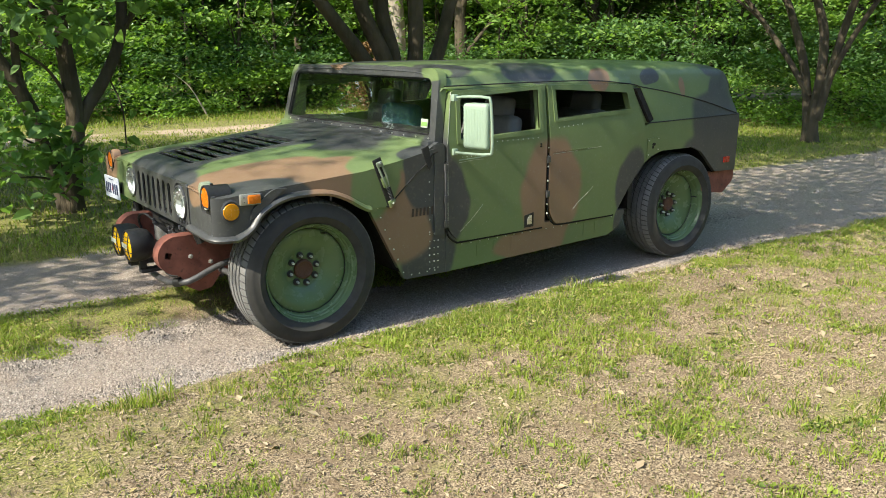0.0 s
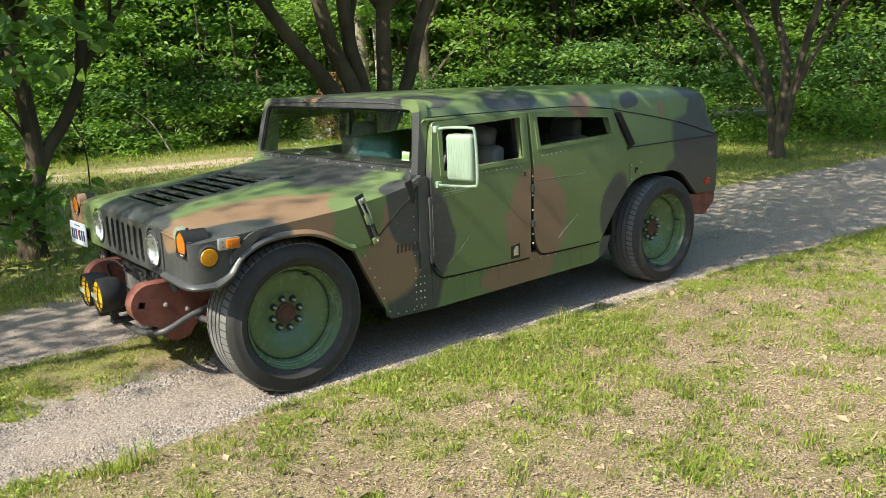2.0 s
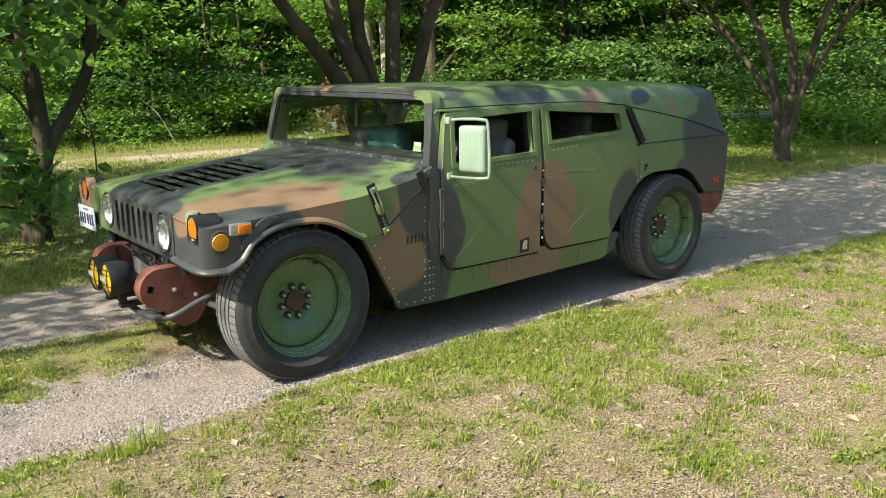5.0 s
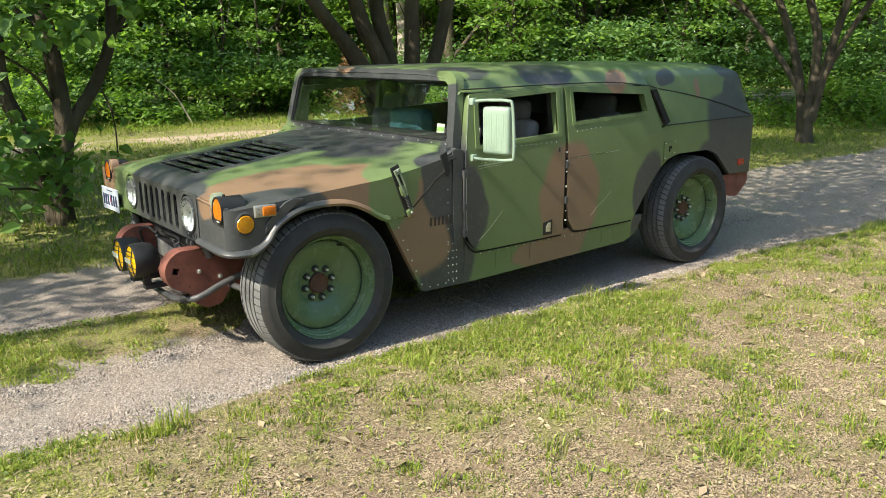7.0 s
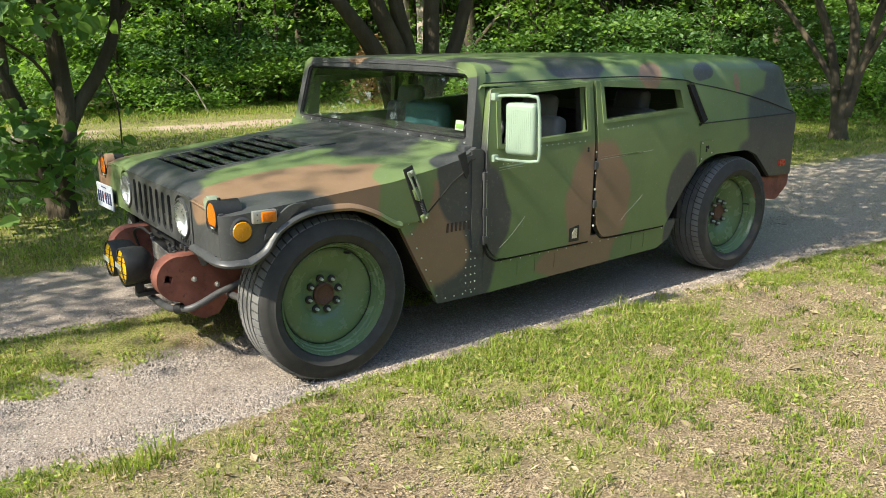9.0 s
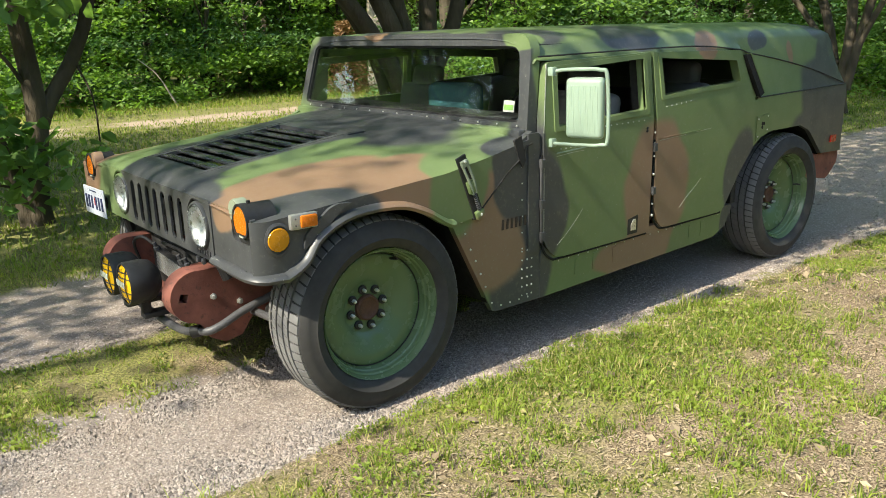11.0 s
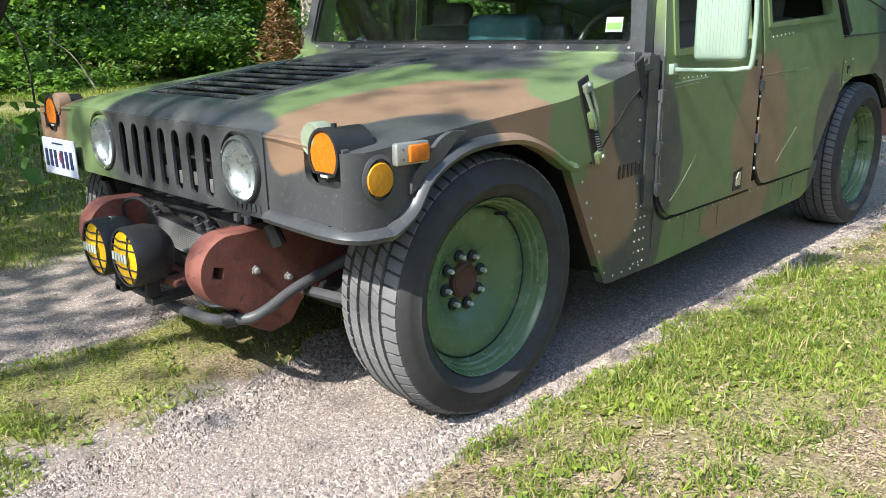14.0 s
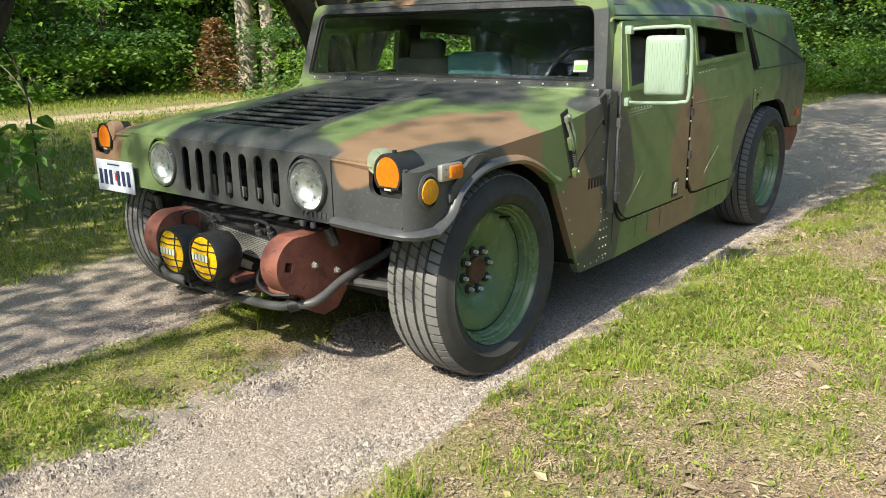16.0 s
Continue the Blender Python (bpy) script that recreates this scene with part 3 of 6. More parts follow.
def build_headlamp(hood, s):
    y, z = (-0.56 if s < 0 else 0.425), 0.869
    b = lathe(bmesh.new(), [(0.104, 0.035), (0.104, 0.0), (0.101, -0.006), (0.094, -0.008), (0.090, -0.003), (0.090, 0.02), (0.094, 0.035)], (-0.582, y, z), (1, 0, 0), 40)
    lamp = part("headlamp", b, M["camo"], truck, "round sealed-beam headlamp with black bezel")
    b = lathe(bmesh.new(), [(0.089, -0.002), (0.074, 0.03), (0.045, 0.052), (0.0, 0.06)], (-0.582, y, z), (1, 0, 0), 40)
    part("lamp_reflector", b, M["reflector"], lamp, "silvered reflector")
    b = lathe(bmesh.new(), [(0.0895, 0.0), (0.082, -0.012), (0.06, -0.021), (0.03, -0.026), (0, -0.027)], (-0.582, y, z), (1, 0, 0), 40)
    part("lamp_lens", b, M["glass"], lamp, "clear ribbed glass lens").visible_shadow = False
    b = lathe(bmesh.new(), [(0.0, 0.075), (0.125, 0.075), (0.125, 0.031), (0.104, 0.034)], (-0.582, y, z), (1, 0, 0), 32)
    part("lamp_bucket", b, M["black"], lamp, "black lamp bucket")
    for a in (30, 150, 270):
        b = bmesh.new()
        c = Vector((-0.588, y + 0.099 * math.cos(radians(a)), z + 0.099 * math.sin(radians(a))))
        lathe(b, [(0.0045, 0.004), (0.004, -0.003), (0, -0.004)], c, (1, 0, 0), 8)
        part("screw", b, M["steel"], lamp)


def build_signals(s):
    # half-round amber turn signal in its pocket
    yc, zc = (-0.99 if s < 0 else 0.915), 0.955
    half = [(0.056 * math.cos(a), 0.064 * math.sin(a)) for a in np.linspace(-0.75, math.pi + 0.75, 21)]
    body = slab([(u * 1.12, v * 1.1) for u, v in half] + [(-0.055, -0.06), (-0.045, -0.085), (0.045, -0.085), (0.055, -0.06)], [], 0.11, lambda u, v, d: (-0.572 + d, yc + u, zc + v))
    sig = part("turn_signal", body, M["black"], truck, "black turn signal housing with amber lens", smooth=40)
    lens = slab(half, [], 0.03, lambda u, v, d: (-0.594 + d + 2.2 * (u * u + v * v), yc + u, zc + v))
    part("amber_lens", lens, M["amber"], sig, "amber lens", smooth=60)
    ringp = slab([(u * 1.15, v * 1.14) for u, v in half], [half], 0.03, lambda u, v, d: (-0.590 + d, yc + u, zc + v))
    part("lens_rim", ringp, M["black"], sig, "black rubber rim")
    b = bmesh.new()
    box(b, -0.590, -0.572, yc - 0.016, yc + 0.016, zc - 0.058, zc - 0.044, 0.002)
    part("blackout_window", b, M["white"], sig, "small white marker")
    b = bmesh.new()
    tube(b, [(-0.545, yc, 1.0), (-0.548, yc, 1.035)], 0.008)
    part("signal_stud", b, M["black"], sig)
    # pale cup behind the signal
    b = lathe(bmesh.new(), [(0.047, 0.03), (0.047, -0.010), (0.043, -0.018), (0.034, -0.016), (0.016, -0.021), (0.0, -0.022)], (-0.566, yc - s * 0.058, zc + 0.036), (1, 0, 0), 24)
    part("signal_cup", b, M["cup" if s < 0 else "camo"], sig, "pale green cup behind the signal")
    # side marker and reflector
    c = (-0.490, s * 1.09, 0.890)
    b = lathe(bmesh.new(), [(0, 0.0), (0.054, 0.0), (0.056, 0.006), (0.046, 0.010)], c, (0, s, 0), 28)
    for v in b.verts:
        v.co.z = c[2] + (v.co.z - c[2]) * 1.2
    mk = part("side_reflector", b, M["grey"], truck, "round amber side reflector on a grey plate")
    b = lathe(bmesh.new(), [(0.046, 0.010), (0.043, 0.014), (0.02, 0.016), (0, 0.0165)], c, (0, s, 0), 16)
    part("reflector_lens", b, M["deep_amber"], mk, "faceted amber lens", smooth=0)
    b = bmesh.new()
    t = pose(-0.383, s * 1.105, 0.948, 0, 1, 0)
    box(b, -0.060, 0.058, -0.012, 0.012, -0.030, 0.030, 0.006, 2, t)
    mk = part("side_marker", b, M["mesh"], truck, "rectangular amber marker in a chrome frame")
    b = bmesh.new()
    box(b, -0.020, 0.053, -0.022, 0.022, -0.024, 0.024, 0.008, 2, t)
    part("marker_lens", b, M["amber"], mk, "ribbed amber lens")
    for dz in (-0.013, 0.013):
        p = t @ Vector((-0.040, 0, dz))
        bolt(mk, p.x, s * 1.117, p.z, s, 0.004, "marker_screw", "grey")


def build_wheel():
    """A wheel about the origin, its outer face towards -y."""
    R = 0.430
    b = lathe(bmesh.new(), [(0.285, 0.125), (0.31, 0.135), (0.37, 0.142), (0.405, 0.130), (0.418, 0.112), (0.420, 0.1), (0.420, -0.1), (0.418, -0.112), (0.405, -0.130), (0.392, -0.134), (0.388, -0.138), (0.37, -0.142), (0.345, -0.146), (0.338, -0.150), (0.332, -0.146), (0.315, -0.136), (0.300, -0.128), (0.294, -0.118), (0.293, -0.09), (0.293, 0.1), (0.285, 0.125)], (0, 0, 0), (0, 1, 0), 72)
    w = part("wheel", b, M["tyre"], truck, "olive steel wheel with a black road tyre", smooth=40)
    # tread: five ribs of blocks
    vs, fs = [], []
    n = 64
    for (y0, y1, off, gap) in ((-0.122, -0.079, 0.0, 0.20), (-0.065, -0.033, 0.4, 0.10), (-0.019, 0.019, 0.1, 0.10), (0.033, 0.065, 0.6, 0.10), (0.079, 0.122, 0.3, 0.20)):
        for k in range(n):
            a0, a1 = (k + off) * math.tau / n, (k + off + 1 - gap) * math.tau / n
            am = (a0 + a1) / 2
            skew = 0.018 if abs(y0) < 0.07 else 0.01
            i = len(vs)
            for r in (0.405, R):
                for y, sk in ((y0, -skew), (y1, skew)):
                    rr = r - (0.014 if abs(y) > 0.12 else 0.0)
                    for a in (a0 + sk, am + sk, a1 + sk):
                        vs.append((rr * math.sin(a), y, rr * math.cos(a)))
            fs += [(i + 6, i + 7, i + 10, i + 9), (i + 7, i + 8, i + 11, i + 10), (i, i + 3, i + 9, i + 6), (i + 2, i + 8, i + 11, i + 5),
                   (i, i + 6, i + 7, i + 1), (i + 1, i + 7, i + 8, i + 2), (i + 3, i + 4, i + 10, i + 9), (i + 4, i + 5, i + 11, i + 10)]
    soup("tread", vs, fs, M["tread"], w)
    b = lathe(bmesh.new(), [(0.294, -0.10), (0.293, -0.118), (0.2915, -0.123), (0.288, -0.120), (0.285, -0.112), (0.282, -0.107), (0.279, -0.094), (0.272, -0.090), (0.268, -0.075), (0.262, -0.070), (0.258, -0.05), (0.255, -0.045), (0.253, -0.036)], (0, 0, 0), (0, 1, 0), 72)
    rim = part("rim", b, M["rim"], w, "olive-painted steel rim with stepped rings", smooth=28)
    b = lathe(bmesh.new(), [(0.257, -0.032), (0.251, -0.040), (0.243, -0.045), (0.20, -0.034), (0.15, -0.012), (0.128, -0.002), (0.120, 0.004), (0.112, 0.010), (0.06, 0.012), (0.0, 0.012)], (0, 0, 0), (0, 1, 0), 72)
    part("disc", b, M["rim"], w, "dished olive wheel disc", smooth=50)
    b = lathe(bmesh.new(), [(0.2562, -0.030), (0.2562, -0.0425), (0.2512, -0.0455), (0.2490, -0.038)], (0, 0, 0), (0, 1, 0), 72)
    part("rim_groove", b, M["black"], w)
    b = lathe(bmesh.new(), [(0.060, 0.012), (0.058, -0.004), (0.050, -0.010), (0.044, -0.004), (0.03, 0.002), (0.0, 0.002)], (0, 0, 0), (0, 1, 0), 32)
    part("hub", b, M["hub"], w, "rusty bare hub")
    for k in range(8):
        a = (k + 0.3) * math.tau / 8
        c = Vector((0.086 * math.sin(a), 0.006, 0.086 * math.cos(a)))
        b = lathe(bmesh.new(), [(0.021, 0.006), (0.021, -0.004), (0.018, -0.007), (0.0, -0.007)], c, (0, 1, 0), 12)
        boss = part("lug_washer", b, M["black"], w)
        b = lathe(bmesh.new(), [(0.0085, -0.003), (0.0085, -0.022), (0.007, -0.027), (0.0, -0.028)], c, (0, 1, 0), 6)
        part("lug_nut", b, M["nut"], w, smooth=0)
    b = bmesh.new()
    tube(b, [(0.02, -0.05, 0.236), (0.015, -0.075, 0.24), (0.02, -0.10, 0.245)], 0.006, 8)
    part("valve", b, M["black"], w)
    return w


def bolt(parent, x, y, z, s, r=0.007, name="rivet", mat="steel"):
    b = lathe(bmesh.new(), [(r, -0.004), (r * 0.9, 0.003), (0, 0.005)], (x, y, z), (0, s, 0), 6)
    return part(name, b, M[mat], parent, smooth=0)


RIVET = None


def rivet(parent, x, z, s, r=0.0055, inset=0.0):
    """One rivet on the body's side; all share a mesh."""
    global RIVET
    if RIVET is None:
        b = lathe(bmesh.new(), [(1, -0.5), (0.9, 0.4), (0, 0.7)], (0, 0, 0), (0, -1, 0), 6)
        first = part("rivet", b, M["nut"], None, smooth=0)
        RIVET = first.data
        bpy.data.objects.remove(first)
    ob = new("rivet", RIVET)
    ob.parent = parent
    ob.matrix_basis = pose(x, s * (lerp_list(SIDE, z) - inset), z, 0, 0, 0 if s < 0 else 180) @ Matrix.Diagonal((r, r, r, 1))
    return ob


def door_gap_shade(door, s, pts):
    """A black bead that paints the shade in the gap below and before a door."""
    b = bmesh.new()
    tube(b, curve_pts([(x, s * (lerp_list(SIDE, z) + 0.001), z) for x, z in pts], 5), 0.0065, 6)
    part("door_gap_shade", b, M["stencil"], door, "black bead for the shaded gap round the door")


def scuff(door, s, pts):
    """A thin scratch down to pale primer."""
    b = bmesh.new()
    tube(b, curve_pts([(x, s * (lerp_list(SIDE, z) + 0.0095), z) for x, z in pts], 3), 0.0016, 4)
    part("scratch", b, M["scuff"], door, "pale scratch in the paint")


def build_latch(s):
    """Bonnet latch: a flat black plate painted as the dark recess, a sprung lever and its two brackets."""
    b = bmesh.new()
    t = pose(0.458, s * 1.094, 0.970, 0, -20, 0)
    box(b, -0.030, 0.030, -0.004, 0.004, -0.175, 0.135, 0.003, 1, t)
    latch = part("bonnet_latch", b, M["black"], truck, "green sprung bonnet latch on a black plate painted as its recess")
    b = bmesh.new()
    for dx in (-0.012, 0.016):
        tube(b, [t @ Vector((dx, s * 0.012, 0.095)), t @ Vector((dx, s * 0.024, 0.02)), t @ Vector((dx * 0.6, s * 0.020, -0.05))], 0.0065, 8)
    box(b, -0.018, 0.022, s * 0.004, s * 0.022, 0.085, 0.115, 0.004, 2, t)
    part("latch_lever", b, M["cup"], latch, "chipped pale green latch lever")
    b = bmesh.new()
    box(b, -0.020, 0.024, s * 0.002, s * 0.026, -0.045, 0.015, 0.005, 2, t)
    part("latch_bracket", b, M["camo"], latch, "green latch bracket")
    b = bmesh.new()
    box(b, -0.024, 0.024, s * 0.002, s * 0.024, -0.178, -0.135, 0.005, 2, t)
    part("latch_foot", b, M["camo"], latch, "green latch foot")
    b = bmesh.new()
    coil = [t @ Vector((0.002 + 0.008 * math.cos(k * 1.05), s * (0.016 + 0.008 * math.sin(k * 1.05)), -0.045 - 0.0016 * k)) for k in range(60)]
    tube(b, coil, 0.0025, 5)
    part("latch_spring", b, M["grey"], latch, "grey coil spring")
    for w in (0.11, -0.155):
        p = t @ Vector((0.0, 0.0, w))
        bolt(latch, p.x, s * 1.118, p.z, s, 0.007, "latch_bolt", "nut")


def build_side(s):
    # cowl side between bonnet and front door
    pts = rounded([(0.36, 0.80, 0), (0.607, 0.322, 0.02), (0.925, 0.318, 0), (0.925, 1.14, 0), (0.87, 1.16, 0), (0.50, 0.98, 0)])
    cowl = side_panel("cowl_side", s, pts, inset=0.004, label="riveted brown and black cowl side panel")
    if s < 0:
        # flat dark plate paints the shaded notch behind the bonnet edge
        b = slab([(0.738, 1.130), (0.785, 1.148), (0.812, 1.03), (0.795, 0.998), (0.765, 1.05)], [], 0.01, lambda u, v, d: (u, s * (1.097 - d), v))
        part("cowl_gap_shade", b, M["dark"], cowl, "dark plate for the shaded notch behind the bonnet edge")
    # dark strip paints the line of shade below the bonnet edge
    b = bmesh.new()
    tube(b, [(x, s * 1.090, z - 0.006) for x, z in HOODLOW if x > 0.36], 0.0055, 6)
    part("bonnet_edge_shade", b, M["dark"], cowl, "dark strip for the shade under the bonnet edge")
    for x, z in [(0.44, 0.74), (0.47, 0.66), (0.50, 0.60), (0.53, 0.53), (0.56, 0.46), (0.60, 0.37), (0.66, 0.345), (0.72, 0.345), (0.78, 0.345), (0.84, 0.345), (0.42, 0.80), (0.50, 0.80)]:
        rivet(cowl, x, z, s, inset=0.004)
    for z in np.arange(0.36, 0.62, 0.045):
        for x in (0.80, 0.835, 0.865):
            rivet(cowl, x, float(z), s, 0.0045, 0.004)
    for z in (0.60, 0.68, 0.76, 0.84, 0.92, 1.0, 1.06):
        rivet(cowl, 0.80, z, s, 0.0045, 0.004)
    for z in (0.595, 0.78, 0.97, 1.045, 1.10):
        rivet(cowl, 0.87, z, s, 0.008, 0.004)
    # pillar strip that carries the hinges
    b = slab(rounded([(0.835, 0.58, 0.0), (0.905, 0.56, 0), (0.905, 1.15, 0), (0.835, 1.15, 0)]), [], 0.02, side_place(s, -0.006))
    part("hinge_plate", b, M["camo"], cowl, "black hinge plate")
    # stencilled mark, drawn as bars
    for k in range(6):
        b = slab([(0.665 + 0.029 * k, 0.715), (0.678 + 0.029 * k, 0.715), (0.682 + 0.029 * k, 0.765), (0.669 + 0.029 * k, 0.765)], [], 0.002, side_place(s, -0.0005 + 0.0025))
        part("stencil_bar", b, M["faded"], cowl, smooth=0)
    if s < 0:
        build_latch(s)
    # sill below the doors
    pts = [(0.925, 0.318), (2.44, 0.352), (2.56, 0.40), (2.62, 0.50), (2.62, 0.53), (1.0, 0.54), (0.925, 0.60)]
    sill = side_panel("sill", s, pts, inset=0.002, label="green and brown sill panel")
    for x in np.arange(0.98, 2.5, 0.075):
        if random.random() < 0.8:
            rivet(sill, float(x), 0.487, s, 0.0045, 0.002)
    for x0 in (1.18, 1.32, 1.48, 2.18, 2.30):
        b = slab([(x0, 0.385), (x0 + 0.03, 0.385), (x0 + 0.03, 0.475), (x0, 0.475)], [], 0.004, side_place(s, -0.001))
        part("sill_stiffener", b, M["camo"], sill)
    # front door
    win = rounded([(1.035, 1.165, 0.01), (1.715, 1.19, 0.012), (1.715, 1.455, 0.012), (1.05, 1.425, 0.03)])
    pts = rounded([(0.93, 0.60, 0.06), (1.02, 0.508, 0.07), (1.775, 0.508, 0.03), (1.785, 1.485, 0.008), (0.985, 1.468, 0.03), (0.93, 1.15, 0.02)])
    door = side_panel("front_door", s, pts, [win], 0.045, -0.010, label="green front door with open window")
    door_gap_shade(door, s, [(0.926, 1.04), (0.924, 0.80), (0.924, 0.63), (0.945, 0.555), (1.0, 0.508), (1.06, 0.501), (1.4, 0.501), (1.76, 0.501)])
    for line in ([(1.03, 0.575), (1.10, 0.625), (1.17, 0.685), (1.22, 0.735)], [(1.02, 1.022), (1.14, 1.030), (1.22, 1.030)]):
        scuff(door, s, line)
    frame_trim(door, s, win, 0.03)
    for x in np.arange(1.20, 1.72, 0.045):
        rivet(door, float(x), 1.135, s, 0.0045, -0.010)
    b = slab([(1.02, 1.035), (1.28, 1.045), (1.28, 1.051), (1.02, 1.041)], [], 0.006, side_place(s, -0.013))
    part("door_crease", b, M["mirror_paint"], door, "chipped pale edge of a door seam")
    for x in np.arange(1.05, 1.28, 0.035):
        rivet(door, float(x), 1.056, s, 0.004, -0.010)
    # pale line holds both the wear and a painted highlight on the edge
    b = bmesh.new()
    tube(b, [(x, s * (lerp_list(SIDE, z) + 0.008), z) for x, z in ((0.934, 0.62), (0.934, 0.9), (0.934, 1.15), (0.961, 1.31), (0.987, 1.46))], 0.0035, 6)
    part("worn_highlit_edge", b, M["scuff"], door, "pale leading edge of the door, wear and painted highlight")
    for z in (0.64, 0.80, 1.0):
        hinge(door, s, 0.918, z, 0.75)
    b = slab(rounded([(0.912, 0.62, 0.004), (0.928, 0.62, 0.004), (0.928, 1.02, 0.004), (0.912, 1.02, 0.004)], 2), [], 0.014, side_place(s, -0.014))
    part("hinge_leaf", b, M["grey"], door, "worn metal hinge strip")
    b = slab([(1.585, 0.525), (1.67, 0.525), (1.67, 0.625), (1.585, 0.61)], [], 0.006, side_place(s, -0.012))
    lk = part("door_lock_plate", b, M["black"], door, "black lock recess")
    b = slab([(1.61, 0.545), (1.65, 0.545), (1.65, 0.605), (1.63, 0.605), (1.61, 0.58)], [], 0.006, side_place(s, -0.016))
    part("door_lock", b, M["steel"], door)
    for z in (1.075, 1.09):
        bolt(door, 1.725, s * 1.099, z, s, 0.008, "door_screw", "black")
    # rear door
    win = rounded([(1.885, 1.252, 0.008), (2.635, 1.282, 0.008), (2.60, 1.405, 0.008), (1.872, 1.45, 0.008)])
    pts = rounded([(1.81, 0.66, 0.06), (1.86, 0.51, 0.08), (2.50, 0.506, 0.05), (2.66, 0.72, 0.05), (2.80, 0.86, 0.02), (2.80, 1.15, 0.02), (2.665, 1.462, 0.02), (1.81, 1.484, 0.008)])
    rear = side_panel("rear_door", s, pts, [win], 0.045, -0.010, label="green rear door with brown and black patches")
    door_gap_shade(rear, s, [(1.803, 1.02), (1.803, 0.68), (1.815, 0.59), (1.86, 0.525), (1.93, 0.502), (2.2, 0.500), (2.49, 0.500)])
    for line in ([(2.05, 0.60), (2.11, 0.65), (2.19, 0.70), (2.25, 0.745)], [(1.84, 1.012), (1.95, 1.016), (2.08, 1.020)], [(2.18, 1.024), (2.33, 1.032)]):
        scuff(rear, s, line)
    frame_trim(rear, s, win, 0.028)
    for x in np.arange(1.90, 2.14, 0.045):
        rivet(rear, float(x), 1.19 + (float(x) - 1.9) * 0.06, s, 0.0045, -0.010)
    b = slab([(1.83, 1.02), (2.22, 1.028), (2.22, 1.034), (1.83, 1.026)], [], 0.005, side_place(s, -0.013))
    part("door_crease", b, M["camo"], rear)
    for z in (0.60, 0.665, 0.74, 0.83, 0.93, 1.0, 1.06):
        rivet(rear, 1.797, z, s, 0.008 if z in (0.60, 0.83) else 0.006, -0.010)
    for z in (0.74, 0.98):
        hinge(rear, s, 1.795, z, 0.7)
    # B pillar behind the seam
    b = slab([(1.74, 0.5), (1.86, 0.5), (1.86, 1.49), (1.74, 1.49)], [], 0.05, side_place(s, 0.05), cuts=(1.131,))
    part("door_pillar", b, M["dark"], truck)
    # rear quarter
    arch = [(2.72, 0.76), (2.80, 0.855), (2.90, 0.915), (3.02, 0.945), (3.40, 0.945), (3.52, 0.90), (3.60, 0.83), (3.67, 0.765), (3.72, 0.72)]
    pts = arch + [(4.0, 0.71), (4.01, 1.18), (2.86, 1.165), (2.81, 1.15), (2.81, 0.86)]
    q = side_panel("rear_quarter", s, pts, thick=0.03, inset=0.0, label="black and green rear quarter panel")
    b = slab([(2.84, 0.90), (2.98, 0.945), (2.98, 1.06), (2.84, 1.05)], [], 0.006, side_place(s, -0.005))
    pl = part("cover_plate", b, M["camo"], q, "bolted cover plate")
    for x, z in [(2.855, 0.925), (2.965, 0.96), (2.965, 1.045), (2.855, 1.035)]:
        rivet(q, x, z, s, 0.006, -0.006)
    for k in range(3):
        a = k * math.tau / 3
        b = slab([(2.91 + 0.012 * math.cos(a) + 0.010 * math.cos(t), 0.995 + 0.014 * math.sin(a + 0.5) + 0.012 * math.sin(t)) for t in np.linspace(0, math.tau, 9, endpoint=False)], [], 0.002, side_place(s, -0.0065))
        part("stencil_mark", b, M["stencil"], q, smooth=0)
    b = slab([(3.83, 0.785), (3.90, 0.785), (3.90, 0.832), (3.83, 0.832)], [], 0.02, side_place(s, -0.012))
    part("rear_marker", b, M["red"], q, "small red rear marker")
    b = bmesh.new()
    box(b, 4.0, 4.03, s * 0.98, s * 1.06, 0.80, 0.93, 0.01)
    part("tail_lamp", b, M["red"], q, "red tail lamp")
    # arch liner
    b = bmesh.new()
    rows = []
    for x, z in [(2.60, 0.45), *arch, (3.78, 0.60)]:
        rows.append([b.verts.new((x, s * y, z + 0.012)) for y in (1.06, 0.6)])
    for r, w in zip(rows, rows[1:]):
        b.faces.new((r[0], r[1], w[1], w[0]))
    bmesh.ops.solidify(b, geom=b.faces[:], thickness=0.01)
    part("wheel_housing", b, M["dark"], truck, smooth=30)
    # rear bumper end
    b = slab(rounded([(3.56, 0.71, 0.01), (3.60, 0.555, 0.02), (3.89, 0.515, 0.03), (4.03, 0.62, 0.03), (4.03, 0.708, 0.01)]), [], 0.28, lambda u, v, d: (u, s * (1.06 - d), v))
    part("rear_bumperette", b, M["rust"], truck, "brown primer rear bumper end")


def frame_trim(door, s, win, w):
    """A raised frame round a window."""
    c = sum((Vector(p) for p in win), Vector((0, 0))) / len(win)
    outer = [(p[0] + w * (1 if p[0] > c.x else -1), p[1] + w * 0.8 * (1 if p[1] > c.y else -1)) for p in win]
    b = slab(outer, [win], 0.02, side_place(s, -0.017), cuts=(1.131, 1.3))
    part("window_frame", b, M["camo"], door, "raised green window frame", smooth=30)


def hinge(parent, s, x, z, k=1.0):
    b = bmesh.new()
    box(b, -0.012, 0.014, -0.012, 0.012, -0.03 * k, 0.03 * k, 0.003, 1, pose(x, s * 1.100, z))
    tube(b, [(x - 0.012, s * 1.108, z - 0.034 * k), (x - 0.012, s * 1.108, z + 0.034 * k)], 0.008 * k, 8)
    part("hinge", b, M["grey"], parent, "worn steel hinge")


